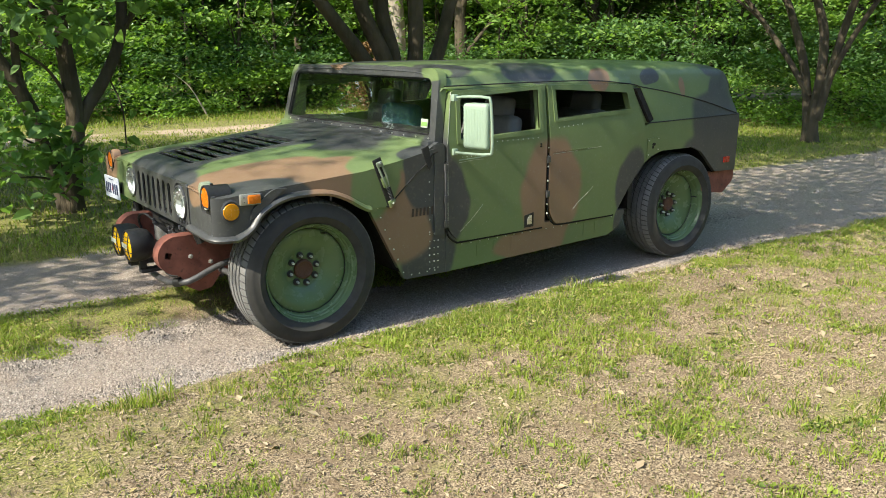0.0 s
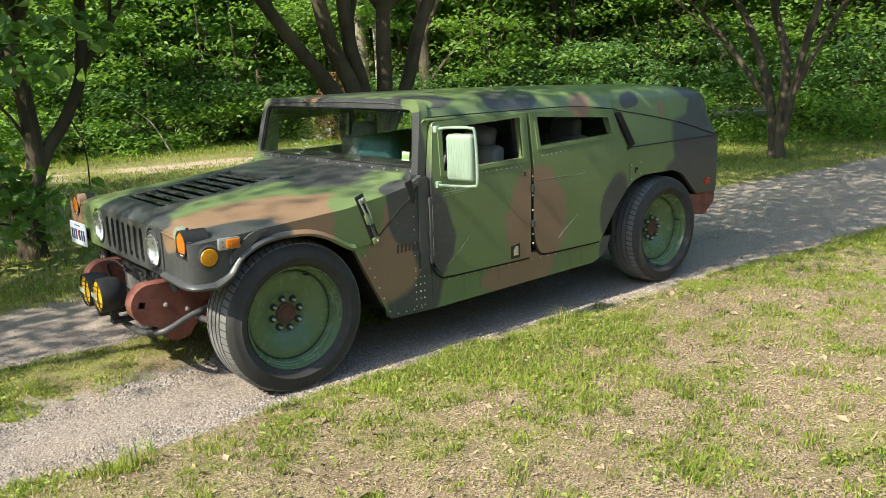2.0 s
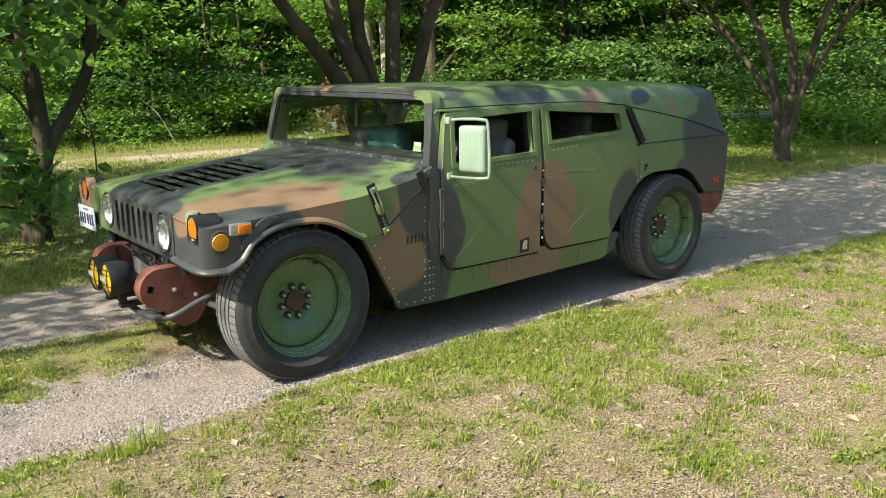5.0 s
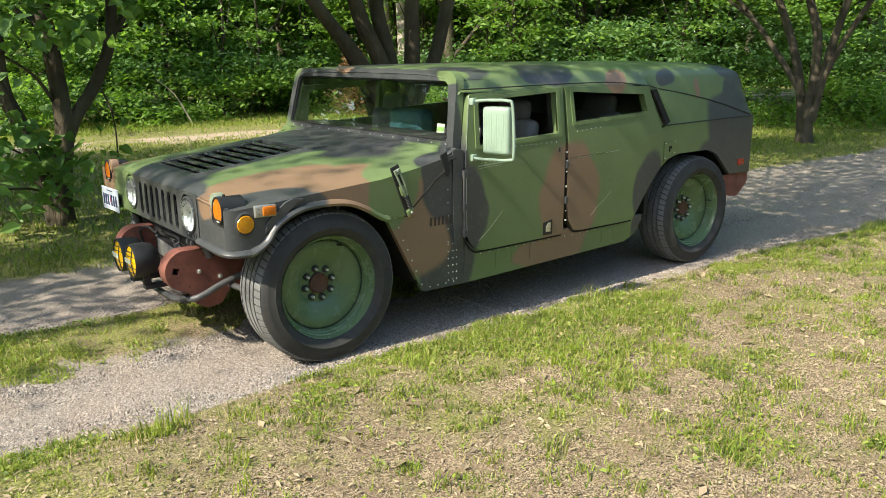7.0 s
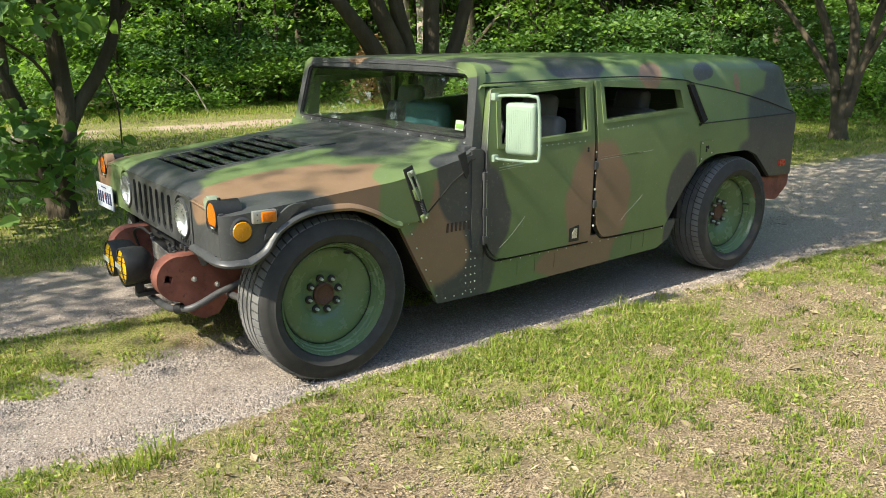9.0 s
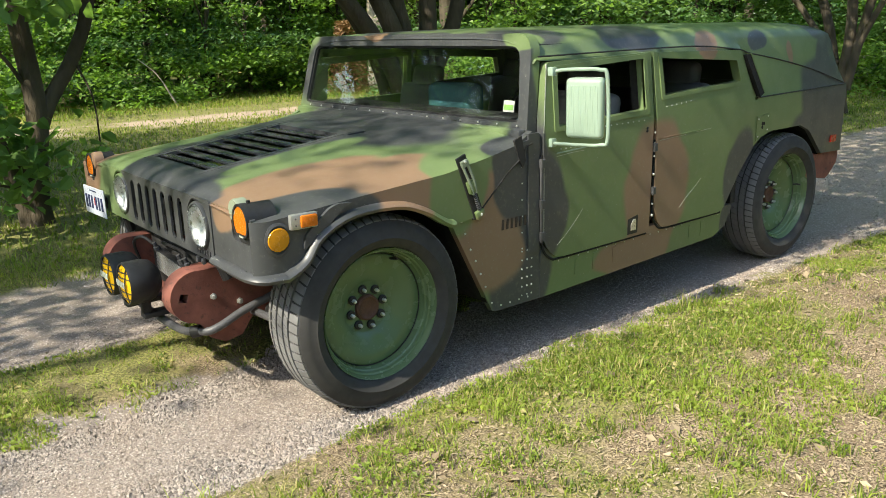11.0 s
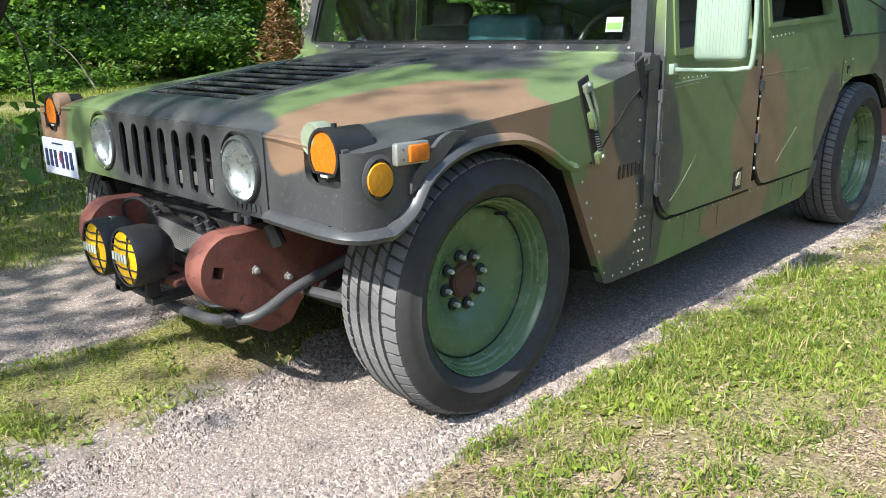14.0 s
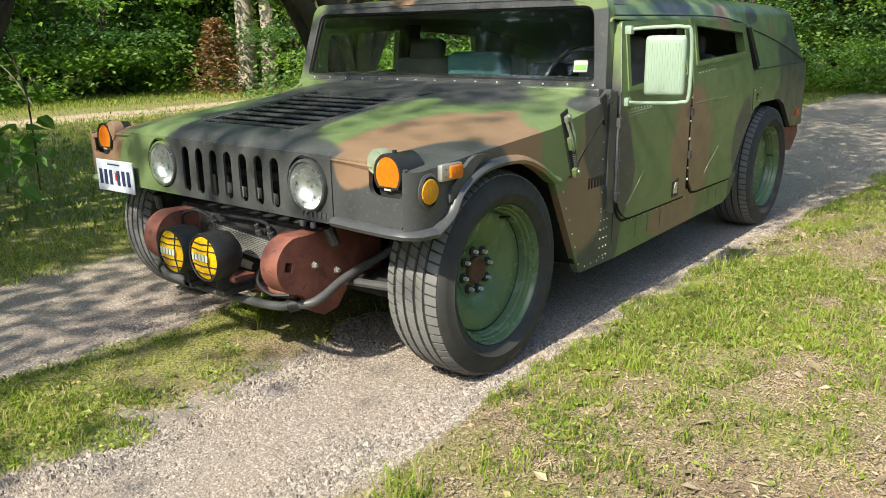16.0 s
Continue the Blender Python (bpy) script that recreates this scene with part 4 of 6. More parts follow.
def build_windscreen():
    H = lambda u, v, d: (0.868 + (v - 1.165) * 0.15 + d, u, v)
    op = rounded([(-0.985, 1.190, 0.03), (1.045, 1.190, 0.03), (0.955, 1.552, 0.05), (-0.945, 1.545, 0.06)])
    out = rounded([(-1.050, 1.13, 0.01), (1.120, 1.13, 0.01), (1.010, 1.608, 0.08), (-1.015, 1.604, 0.10)])
    b = slab(out, [op], 0.06, H)
    fr = part("windscreen_frame", b, M["camo"], truck, "camouflaged flat windscreen frame", smooth=40)
    op2 = rounded([(-0.975, 1.200, 0.02), (1.035, 1.200, 0.02), (0.945, 1.542, 0.04), (-0.935, 1.535, 0.05)])
    b = slab(op, [op2], 0.02, lambda u, v, d: H(u, v, d + 0.012))
    part("rubber_seal", b, M["black"], fr, "black rubber seal")
    b = slab(op2, [], 0.005, lambda u, v, d: H(u, v, d + 0.02))
    part("windscreen_glass", b, M["pane"], fr, "flat windscreen glass that mirrors the trees", smooth=10).visible_shadow = False
    b = slab([(-0.93, 1.235), (-0.855, 1.235), (-0.855, 1.29), (-0.93, 1.29)], [], 0.001, lambda u, v, d: H(u, v, d + 0.0165))
    st = part("sticker", b, M["white"], fr, "small white and lime sticker on the glass", smooth=0)
    b = slab([(-0.925, 1.245), (-0.86, 1.245), (-0.86, 1.27), (-0.925, 1.27)], [], 0.001, lambda u, v, d: H(u, v, d + 0.0155))
    part("sticker_band", b, M["lime"], fr, smooth=0)
    # cowl strip with bolts
    b = bmesh.new()
    box(b, 0.82, 0.90, -1.04, 1.08, 1.10, 1.166, 0.012)
    cow = part("cowl_strip", b, M["camo"], truck, "cowl strip below the windscreen")
    for k in range(15):
        y = -0.98 + k * 0.14
        b = lathe(bmesh.new(), [(0.007, -0.004), (0.006, 0.004), (0, 0.006)], (0.869, y, 1.176), (-1, 0, 0.15), 6)
        part("bolt", b, M["steel"], cow, smooth=0)


def build_roof():
    """Hard top: lofted from the windscreen to the upright tail."""
    bm = bmesh.new()
    rows = []
    for x in (0.925, 0.94, 0.97, 1.02, 1.2, 1.5, 1.79, 2.1, 2.4, 2.60, 2.68, 2.70, 2.85, 3.1, 3.4, 3.65, 3.83, 3.91, 3.965, 3.995, 4.01):
        zt = float(np.interp(x, [0.925, 0.94, 0.97, 1.02, 1.5, 2.6, 3.5, 3.78, 3.91, 3.98, 4.01], [1.585, 1.602, 1.615, 1.622, 1.632, 1.632, 1.622, 1.610, 1.580, 1.52, 1.45]))
        zl = float(np.interp(x, [0.925, 0.98, 2.68, 2.70, 4.01], [1.49, 1.474, 1.468, 1.455, 1.17]))
        if x > 2.695:
            zl = 1.17
        yl = lerp_list(SIDE, zl) - 0.006
        ys = 1.0 - 0.03 * smooth01(x, 3.65, 4.01)
        zs = zt - 0.10
        half = [(0, zt), (0.3, zt - 0.001), (0.6, zt - 0.004), (0.75, zt - 0.009), (0.85, zt - 0.018), (0.92, zt - 0.034), (0.965, zt - 0.055), (ys - 0.005, zt - 0.08), (ys + 0.006, zs - 0.01)]
        za = half[-1][1]
        for f in (0.25, 0.5, 0.75, 1.0):
            half.append(((ys + 0.006) + (yl - ys - 0.006) * f, za + (min(zl, za - 0.01) - za) * f))
        half.append((half[-1][0] - 0.03, half[-1][1]))
        rows.append([bm.verts.new((x, -y, z)) for y, z in half[::-1]] + [bm.verts.new((x, y, z)) for y, z in half[1:]])
    for a, b in zip(rows, rows[1:]):
        for k in range(len(a) - 1):
            bm.faces.new((a[k], a[k + 1], b[k + 1], b[k]))
    bm.faces.new(rows[-1])
    bmesh.ops.recalc_face_normals(bm, faces=bm.faces)
    if max(bm.faces, key=lambda f: f.calc_center_median().z).normal.z < 0:
        bmesh.ops.reverse_faces(bm, faces=bm.faces)
    roof = part("roof", bm, M["camo"], truck, "camouflaged hard top with an upright tail", smooth=32)
    for s in (-1, 1):
        # gutter and the seam that falls to the tail
        b = bmesh.new()
        seam = [(0.95, 1.496), (1.8, 1.502), (2.3, 1.496), (2.68, 1.462), (2.81, 1.438), (3.14, 1.386), (3.57, 1.30), (3.98, 1.19)]
        def yroof(z):
            return float(np.interp(z, [1.17, 1.512], [1.078, 1.007])) if z < 1.46 else 1.037
        tube(b, curve_pts([(x, s * (yroof(z) + 0.002), z) for x, z in seam], 5), 0.0042, 6)
        part("roof_seam", b, M["black"], roof, "dark seam")
        b = bmesh.new()
        tube(b, [(2.84, s * 1.083, 1.168), (4.0, s * 1.082, 1.182)], 0.005, 6)
        part("belt_seam", b, M["black"], roof)
        # air intake slot: a raised black plate paints the shade in its opening
        c = [(2.69, 1.43), (2.74, 1.435), (2.885, 1.20), (2.835, 1.175)]
        b = slab(c, [], 0.03, lambda u, v, d: (u, s * (lerp_list(SIDE, v) + 0.024 - d), v))
        part("air_slot_shade", b, M["stencil"], roof, "raised black plate for the shaded intake slot")
        b = slab([(2.735, 1.44), (2.75, 1.44), (2.895, 1.205), (2.875, 1.20)], [], 0.02, lambda u, v, d: (u, s * (lerp_list(SIDE, v) + 0.027 - d), v))
        part("slot_lip", b, M["camo"], roof)
    # tail wall
    b = slab(rounded([(-1.06, 0.70, 0.02), (1.06, 0.70, 0.02), (1.06, 1.18, 0), (-1.06, 1.18, 0)]), [], 0.02, lambda u, v, d: (4.01 - d, u, v))
    part("tailgate", b, M["camo"], truck, "camouflaged tail wall")


def build_mirror(s):
    b = bmesh.new()
    loop = [(0.985, 1.098, 1.428), (1.01, 1.16, 1.436), (1.02, 1.26, 1.440), (1.035, 1.345, 1.438), (1.045, 1.378, 1.405), (1.058, 1.378, 1.135), (1.05, 1.345, 1.098), (1.02, 1.24, 1.092), (0.99, 1.14, 1.092), (0.98, 1.10, 1.095)]
    tube(b, curve_pts([(p[0], s * p[1], p[2]) for p in loop], 5), 0.0088, 10)
    arm = part("mirror_arm", b, M["mirror_paint"], truck, "pale green tubular mirror bracket")
    for z in (1.428, 1.095):
        b = bmesh.new()
        box(b, 0.965, 1.0, s * 1.085, s * 1.118, z - 0.02, z + 0.02, 0.004)
        part("mirror_bracket", b, M["mirror_paint"], arm)
        b = lathe(bmesh.new(), [(0.014, -0.025), (0.014, 0.03), (0.018, 0.032), (0.018, 0.04), (0, 0.042)], (1.005, s * 1.112, z), (0, 0, 1), 10)
        part("pivot_bolt", b, M["steel"], arm)
    # housing with upright ribs on its back, turned a little outward
    t = pose(1.028, s * 1.268, 1.263, 0, 0, -13.5 * s)
    b = bmesh.new()
    box(b, -0.028, 0.024, -0.094, 0.094, -0.138, 0.138, 0.022, 4, t)
    head = part("mirror_head", b, M["mirror_paint"], truck, "pale green ribbed mirror housing", smooth=50)
    for k in range(13):
        b = bmesh.new()
        y = -0.072 + 0.012 * k
        box(b, -0.0292, -0.02, y - 0.0025, y + 0.0025, -0.115, 0.105, 0.0009, 1, t)
        part("rib", b, M["mirror_paint"], head)
    b = slab(rounded([(-0.085, -0.14, 0.02), (0.085, -0.14, 0.02), (0.085, 0.14, 0.02), (-0.085, 0.14, 0.02)]), [], 0.004, lambda u, v, d: t @ Vector((0.0275 - d, u, v)))
    part("mirror_glass", b, M["chrome"], head, "mirror glass", smooth=0)


def build_nose():
    """Winch-side brackets, cooler, spot lamps and bars below the grille."""
    for s in (-1, 1):
        prof = [(-0.610 + 0.117 * math.cos(a), 0.550 + 0.117 * math.sin(a)) for a in np.linspace(math.radians(80), math.radians(262), 22)]
        prof += [(-0.60, 0.42), (-0.565, 0.35), (-0.50, 0.315), (-0.42, 0.33), (-0.36, 0.41), (-0.15, 0.42), (-0.15, 0.665), (-0.42, 0.662)]
        hole = [(-0.668 + 0.026 * math.cos(a), 0.556 + 0.026 * math.sin(a)) for a in (0.5, 0.5 + math.pi / 2, 0.5 + math.pi, 0.5 + 1.5 * math.pi)]
        ye = 0.525 if s < 0 else 0.405
        b = slab(prof, [hole], 0.10, lambda u, v, d: (u, s * (ye - d), v))
        br = part("frame_horn", b, M["rust"], truck, "red oxide frame bracket with a square hole", smooth=40)
        b = slab([(-0.69, 0.53), (-0.63, 0.53), (-0.63, 0.60), (-0.69, 0.60)], [], 0.02, lambda u, v, d: (u, s * (ye - 0.06 - d), v))
        part("hole_backing", b, M["dark"], br)
        for x, z in ((-0.538, 0.537), (-0.419, 0.488), (-0.50, 0.40)):
            b = lathe(bmesh.new(), [(0.016, -0.004), (0.015, 0.004), (0.010, 0.005), (0.010, 0.018), (0, 0.020)], (x, s * ye, z), (0, s, 0), 6)
            part("bolt_head", b, M["mesh"], br, smooth=0)
        b = bmesh.new()
        box(b, -0.56, -0.15, s * 0.32, s * 0.39, 0.44, 0.645, 0.01)
        part("frame_rail", b, M["rust"], truck, "brown chassis rail")
        # lower arm and wheel-side gear
        b = bmesh.new()
        box(b, -0.30, 0.28, s * 0.42, s * 0.84, 0.36, 0.44, 0.02)
        box(b, -0.14, 0.12, s * 0.55, s * 0.78, 0.44, 0.62, 0.03)
        part("control_arm", b, M["dark"], truck, "dark suspension arm")
        b = bmesh.new()
        tube(b, [(-0.36, s * 0.42, 0.42), (-0.36, s * 0.84, 0.45)], 0.018, 8)
        part("tie_rod", b, M["grey"], truck, "grey tie rod")
        b = bmesh.new()
        tube(b, [(-0.52, s * 0.60, 0.70), (-0.50, s * 0.615, 0.63)], 0.024, 10)
        part("rubber_stop", b, M["black"], truck)
    # anti-roll bar
    b = bmesh.new()
    half = [(-0.18, 0.66, 0.56), (-0.30, 0.585, 0.495), (-0.42, 0.56, 0.452), (-0.52, 0.555, 0.41), (-0.575, 0.535, 0.388), (-0.605, 0.475, 0.378), (-0.635, 0.38, 0.362), (-0.64, 0.15, 0.352)]
    tube(b, curve_pts(half + [(x, -y, z) for x, y, z in half[::-1]], 6), 0.0185, 14)
    bar = part("front_bar", b, M["grey"], truck, "worn grey front bar")
    for s in (-1, 1):
        b = bmesh.new()
        tube(b, [(-0.618, s * 0.45, 0.371), (-0.592, s * 0.487, 0.382)], 0.028, 14)
        part("bar_clamp", b, M["black"], bar, "black clamp")
    # oil cooler
    b = bmesh.new()
    tilt = pose(-0.54, -0.095, 0.568, 4, 0, 0)
    box(b, -0.015, 0.025, -0.19, 0.19, -0.05, 0.05, 0.005, 2, tilt)
    cool = part("oil_cooler", b, M["black"], truck, "finned oil cooler in a black frame")
    for k in range(12):
        b = bmesh.new()
        z = -0.046 + k * 0.008
        box(b, -0.022, 0.015, -0.18, 0.18, z, z + 0.0035, 0, 1, tilt)
        part("fin", b, M["mesh"], cool, smooth=0)
    for y, z in ((-0.27, 0.628), (0.12, 0.628), (-0.19, 0.628)):
        b = lathe(bmesh.new(), [(0.016, -0.02), (0.016, 0.010), (0.010, 0.012), (0.010, 0.035), (0, 0.035)], (-0.54, y, z), (-0.4, 0, 1), 10)
        part("hose_fitting", b, M["grey"], cool)
    for pts in ([(-0.55, 0.14, 0.65), (-0.58, 0.20, 0.68), (-0.60, 0.28, 0.64), (-0.57, 0.30, 0.52)], [(-0.56, -0.22, 0.50), (-0.62, -0.26, 0.44), (-0.62, -0.34, 0.40), (-0.58, -0.42, 0.40)], [(-0.55, -0.27, 0.65), (-0.53, -0.2, 0.67), (-0.52, 0.1, 0.66)]):
        b = bmesh.new()
        tube(b, curve_pts(pts, 6), 0.008, 8)
        part("hose", b, M["black"], truck, "thin black hose")
    # skid plate, crossmember and clutter behind
    b = bmesh.new()
    box(b, -0.50, -0.42, -0.44, 0.44, 0.42, 0.68, 0.015)
    part("crossmember", b, M["dark"], truck, "dark front crossmember")
    b = bmesh.new()
    box(b, -0.58, -0.40, -0.42, 0.42, 0.375, 0.405, 0.012)
    part("skid_plate", b, M["rust"], truck, "brown skid plate")
    # near-black colour stands in for the shade behind the slots
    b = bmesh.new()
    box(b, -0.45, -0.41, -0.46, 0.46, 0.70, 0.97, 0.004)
    part("radiator", b, M["stencil"], truck, "radiator coloured near-black for the shade behind the grille")
    for y, z in ((0.012, 0.800), (-0.088, 0.792), (-0.19, 0.798), (-0.295, 0.785)):
        b = bmesh.new()
        box(b, -0.53, -0.525, y - 0.022, y + 0.022, z - 0.030, z + 0.016, 0.002)
        part("radiator_tag", b, M["mesh"], truck, "bright scrap behind the grille")
    for y in (-0.60, -0.54):
        b = bmesh.new()
        box(b, -0.595, -0.58, y, y + 0.022, 0.708, 0.732, 0.003)
        part("tow_bracket", b, M["grey"], truck, "bare metal tab")
    for y, x, z in ((-0.152, -0.785, 0.563), (0.074, -0.79, 0.556)):
        b = lathe(bmesh.new(), [(0.090, -0.012), (0.097, -0.014), (0.101, 0.0), (0.101, 0.07), (0.09, 0.11), (0.055, 0.14), (0, 0.145)], (x, y, z), (1, 0, 0), 36)
        lamp = part("spot_lamp", b, M["black"], truck, "black round spot lamp with yellow lens")
        b = lathe(bmesh.new(), [(0.09, -0.006), (0.072, -0.014), (0.036, -0.02), (0, -0.022)], (x, y, z), (1, 0, 0), 36)
        part("spot_lens", b, M["yellow"], lamp, "yellow ribbed lens")
        for dz in (-0.06, -0.03, 0.035, 0.062):
            b = bmesh.new()
            w = math.sqrt(0.09**2 - dz * dz)
            tube(b, [(x - 0.012, y - w, z + dz), (x - 0.026, y, z + dz), (x - 0.012, y + w, z + dz)], 0.0025, 6)
            part("lens_wire", b, M["black"], lamp)
        b = bmesh.new()
        tube(b, [(x - 0.012, y - 0.045, z - 0.078), (x - 0.026, y - 0.045, z), (x - 0.012, y - 0.045, z + 0.078)], 0.0025, 6)
        part("lens_wire", b, M["black"], lamp)
        b = bmesh.new()
        for k in range(5):
            box(b, x - 0.03, x - 0.027, y + 0.05 - 0.022 * k - 0.015, y + 0.05 - 0.022 * k, z - 0.008, z + 0.020)
        part("maker_mark", b, M["white"], lamp, "white lettering drawn as bars", smooth=0)
        b = bmesh.new()
        box(b, x + 0.05, x + 0.09, y - 0.02, y + 0.02, 0.385, z - 0.08, 0.004)
        box(b, x + 0.05, -0.52, y - 0.03, y + 0.03, 0.385, 0.41, 0.004)
        part("lamp_bracket", b, M["black"], lamp)
    # stencil on the nose
    b = bmesh.new()
    for k in range(6):
        box(b, -0.588, -0.5835, -0.665 + 0.026 * k, -0.650 + 0.026 * k, 0.752, 0.775)
    part("nose_stencil", b, M["grey"], truck, "faint stencilled lettering drawn as bars", smooth=0)
    # number plate on the far fender
    t = pose(-0.622, 0.788, 0.780, 0, 0, 3)
    b = bmesh.new()
    box(b, -0.004, 0.004, -0.152, 0.152, -0.077, 0.077, 0.003, 1, t)
    plate = part("number_plate", b, M["plate"], truck, "white number plate with dark blue bars")
    for k in range(6):
        y = 0.115 - 0.042 * k - (0.02 if k > 2 else 0)
        b = bmesh.new()
        box(b, -0.007, -0.004, y - 0.011, y + 0.011, -0.042, 0.030, 0, 1, t)
        part("plate_bar", b, M["ink"], plate, smooth=0)
    b = bmesh.new()
    box(b, -0.007, -0.004, -0.024, -0.006, -0.02, 0.02, 0, 1, t)
    part("plate_badge", b, M["red"], plate, smooth=0)
    b = bmesh.new()
    box(b, -0.006, -0.003, -0.05, 0.05, 0.054, 0.060, 0, 1, t)
    part("plate_heading", b, M["ink"], plate, smooth=0)
    b = bmesh.new()
    box(b, 0.004, 0.05, -0.1, 0.08, -0.03, 0.03, 0.003, 1, t)
    part("plate_bracket", b, M["black"], plate)


def build_cabin():
    b = bmesh.new()
    box(b, 0.94, 2.6, -1.0, 1.0, 0.44, 0.50)
    box(b, 2.6, 3.9, -0.58, 0.58, 0.44, 0.50)
    part("cabin_floor", b, M["dark"], truck, "dark cabin floor")
    b = bmesh.new()
    box(b, 0.90, 0.938, -1.0, 1.0, 0.45, 1.16)
    part("firewall", b, M["dark"], truck, "dark firewall")
    b = bmesh.new()
    box(b, 2.75, 2.80, -1.0, 1.0, 0.502, 1.20)
    part("rear_bulkhead", b, M["dark"], truck, "dark rear bulkhead")
    b = bmesh.new()
    box(b, 0.94, 1.16, -0.98, 0.98, 0.98, 1.20, 0.03, 3)
    part("dashboard", b, M["black"], truck, "black dashboard")
    b = bmesh.new()
    box(b, 0.95, 2.7, -0.40, 0.40, 0.5, 1.02, 0.04, 3)
    part("engine_tunnel", b, M["dark"], truck, "dark tunnel between the seats")
    b = bmesh.new()
    box(b, 1.28, 1.42, -0.16, 0.26, 1.02, 1.32, 0.05, 3)
    part("bag", b, M["teal"], truck, "teal soft bag on the tunnel")
    for x in (1.55, 2.42):
        for y in (-0.72, 0.72):
            b = bmesh.new()
            box(b, x - 0.42, x + 0.05, y - 0.24, y + 0.24, 0.70, 0.86, 0.05, 3)
            seat = part("seat", b, M["seat"], truck, "grey vinyl seat")
            b = bmesh.new()
            box(b, -0.06, 0.06, -0.24, 0.24, 0, 0.46, 0.05, 3, pose(x + 0.02, y, 0.82, 0, 10, 0))
            part("backrest", b, M["seat"], seat)
            b = bmesh.new()
            box(b, -0.05, 0.05, -0.14, 0.14, 0.0, 0.17, 0.045, 3, pose(x + 0.10, y, 1.23, 0, 12, 0))
            part("headrest", b, M["seat"], seat)
    b = bmesh.new()
    ring = [Vector((0.02 * math.cos(a), 0.20 * math.cos(a), 0.20 * math.sin(a))) for a in np.linspace(0, math.tau, 25)]
    tube(b, [pose(1.24, -0.66, 1.16, 0, 28, 0) @ p for p in ring], 0.014, 8, cap=False)
    box(b, -0.01, 0.01, -0.19, 0.19, -0.012, 0.012, 0, 1, pose(1.24, -0.66, 1.16, 0, 28, 0))
    part("steering_wheel", b, M["black"], truck, "black steering wheel")
    b = bmesh.new()
    box(b, 0.96, 2.75, -0.99, 0.99, 1.53, 1.55)
    part("roof_lining", b, M["black"], truck, "black roof lining")
    # under the body
    b = bmesh.new()
    box(b, 0.6, 2.6, -0.98, 0.98, 0.36, 0.43)
    part("belly_plate", b, M["dark"], truck, "dark belly plate")
    for s in (-1, 1):
        b = bmesh.new()
        box(b, -0.15, 3.9, s * 0.34, s * 0.42, 0.44, 0.56)
        part("chassis_rail", b, M["dark"], truck, "dark chassis rail")
    b = bmesh.new()
    box(b, 3.0, 3.6, -0.3, 0.3, 0.34, 0.55, 0.05)
    part("axle_housing", b, M["dark"], truck, "dark rear axle housing")
    for x in (0.0, 3.30):
        b = bmesh.new()
        tube(b, [(x, -0.82, 0.465), (x, 0.82, 0.465)], 0.05, 12)
        part("axle", b, M["dark"], truck, "dark axle shaft")


hood = build_hood()
build_front(hood)
for s in (-1, 1):
    build_headlamp(hood, s)
    build_signals(s)
    build_side(s)
build_mirror(-1)
build_windscreen()
build_roof()
build_nose()
build_cabin()
wheel = build_wheel()
wheel.matrix_basis = pose(-0.012, -0.942, 0.463, 0, 20, 0)
copy_thing(wheel, pose(3.33, -0.938, 0.465, 0, 75, 0))
copy_thing(wheel, pose(-0.012, 0.985, 0.463, 0, 40, 180))
copy_thing(wheel, pose(3.33, 0.938, 0.465, 0, 10, 180))


# ---- plants and stones ----
M["bark"] = bark("grey_brown_bark", (0.026, 0.021, 0.013), (0.085, 0.067, 0.044))
M["pale_bark"] = bark("pale_bark", (0.22, 0.18, 0.15), (0.48, 0.41, 0.35))
M["leaf"] = leaf("fresh_leaves", (0.065, 0.15, 0.038), (0.29, 0.45, 0.095), 0.55)
M["leaf_big"] = leaf("large_fresh_leaves", (0.09, 0.175, 0.05), (0.23, 0.38, 0.115), 0.5)
M["leaf_dark"] = leaf("deep_green_leaves", (0.045, 0.11, 0.042), (0.15, 0.27, 0.085), 0.5)
# shade put into the leaf colour, so these trees mirror as silhouettes
M["leaf_shaded"] = leaf("shaded_dark_leaves", (0.028, 0.066, 0.014), (0.075, 0.15, 0.03), 0.2)
M["leaf_brown"] = leaf("withered_needles", (0.15, 0.085, 0.045), (0.32, 0.19, 0.095), 0.3)
M["blade"] = leaf("grass_blades", (0.075, 0.135, 0.018), (0.35, 0.43, 0.065), 0.4, straw=True)
M["straw"] = leaf("dry_straw", (0.085, 0.057, 0.034), (0.47, 0.375, 0.245), 0.1)


def stone_mat():
    m = Mat("limestone_chips", 0.9)
    c = m.mix(m.island(), (0.13, 0.110, 0.095), (0.43, 0.375, 0.33))
    m.color(m.mix(m.ramp(m.noise(2.0, 2.0), 0.4, 0.7), c, m.mix(0.5, c, (0.34, 0.26, 0.2))))
    m.bump(m.noise(300.0, 2.0), 0.3, 0.003)
    return m.m


M["stone"] = stone_mat()
rng = np.random.default_rng(7)


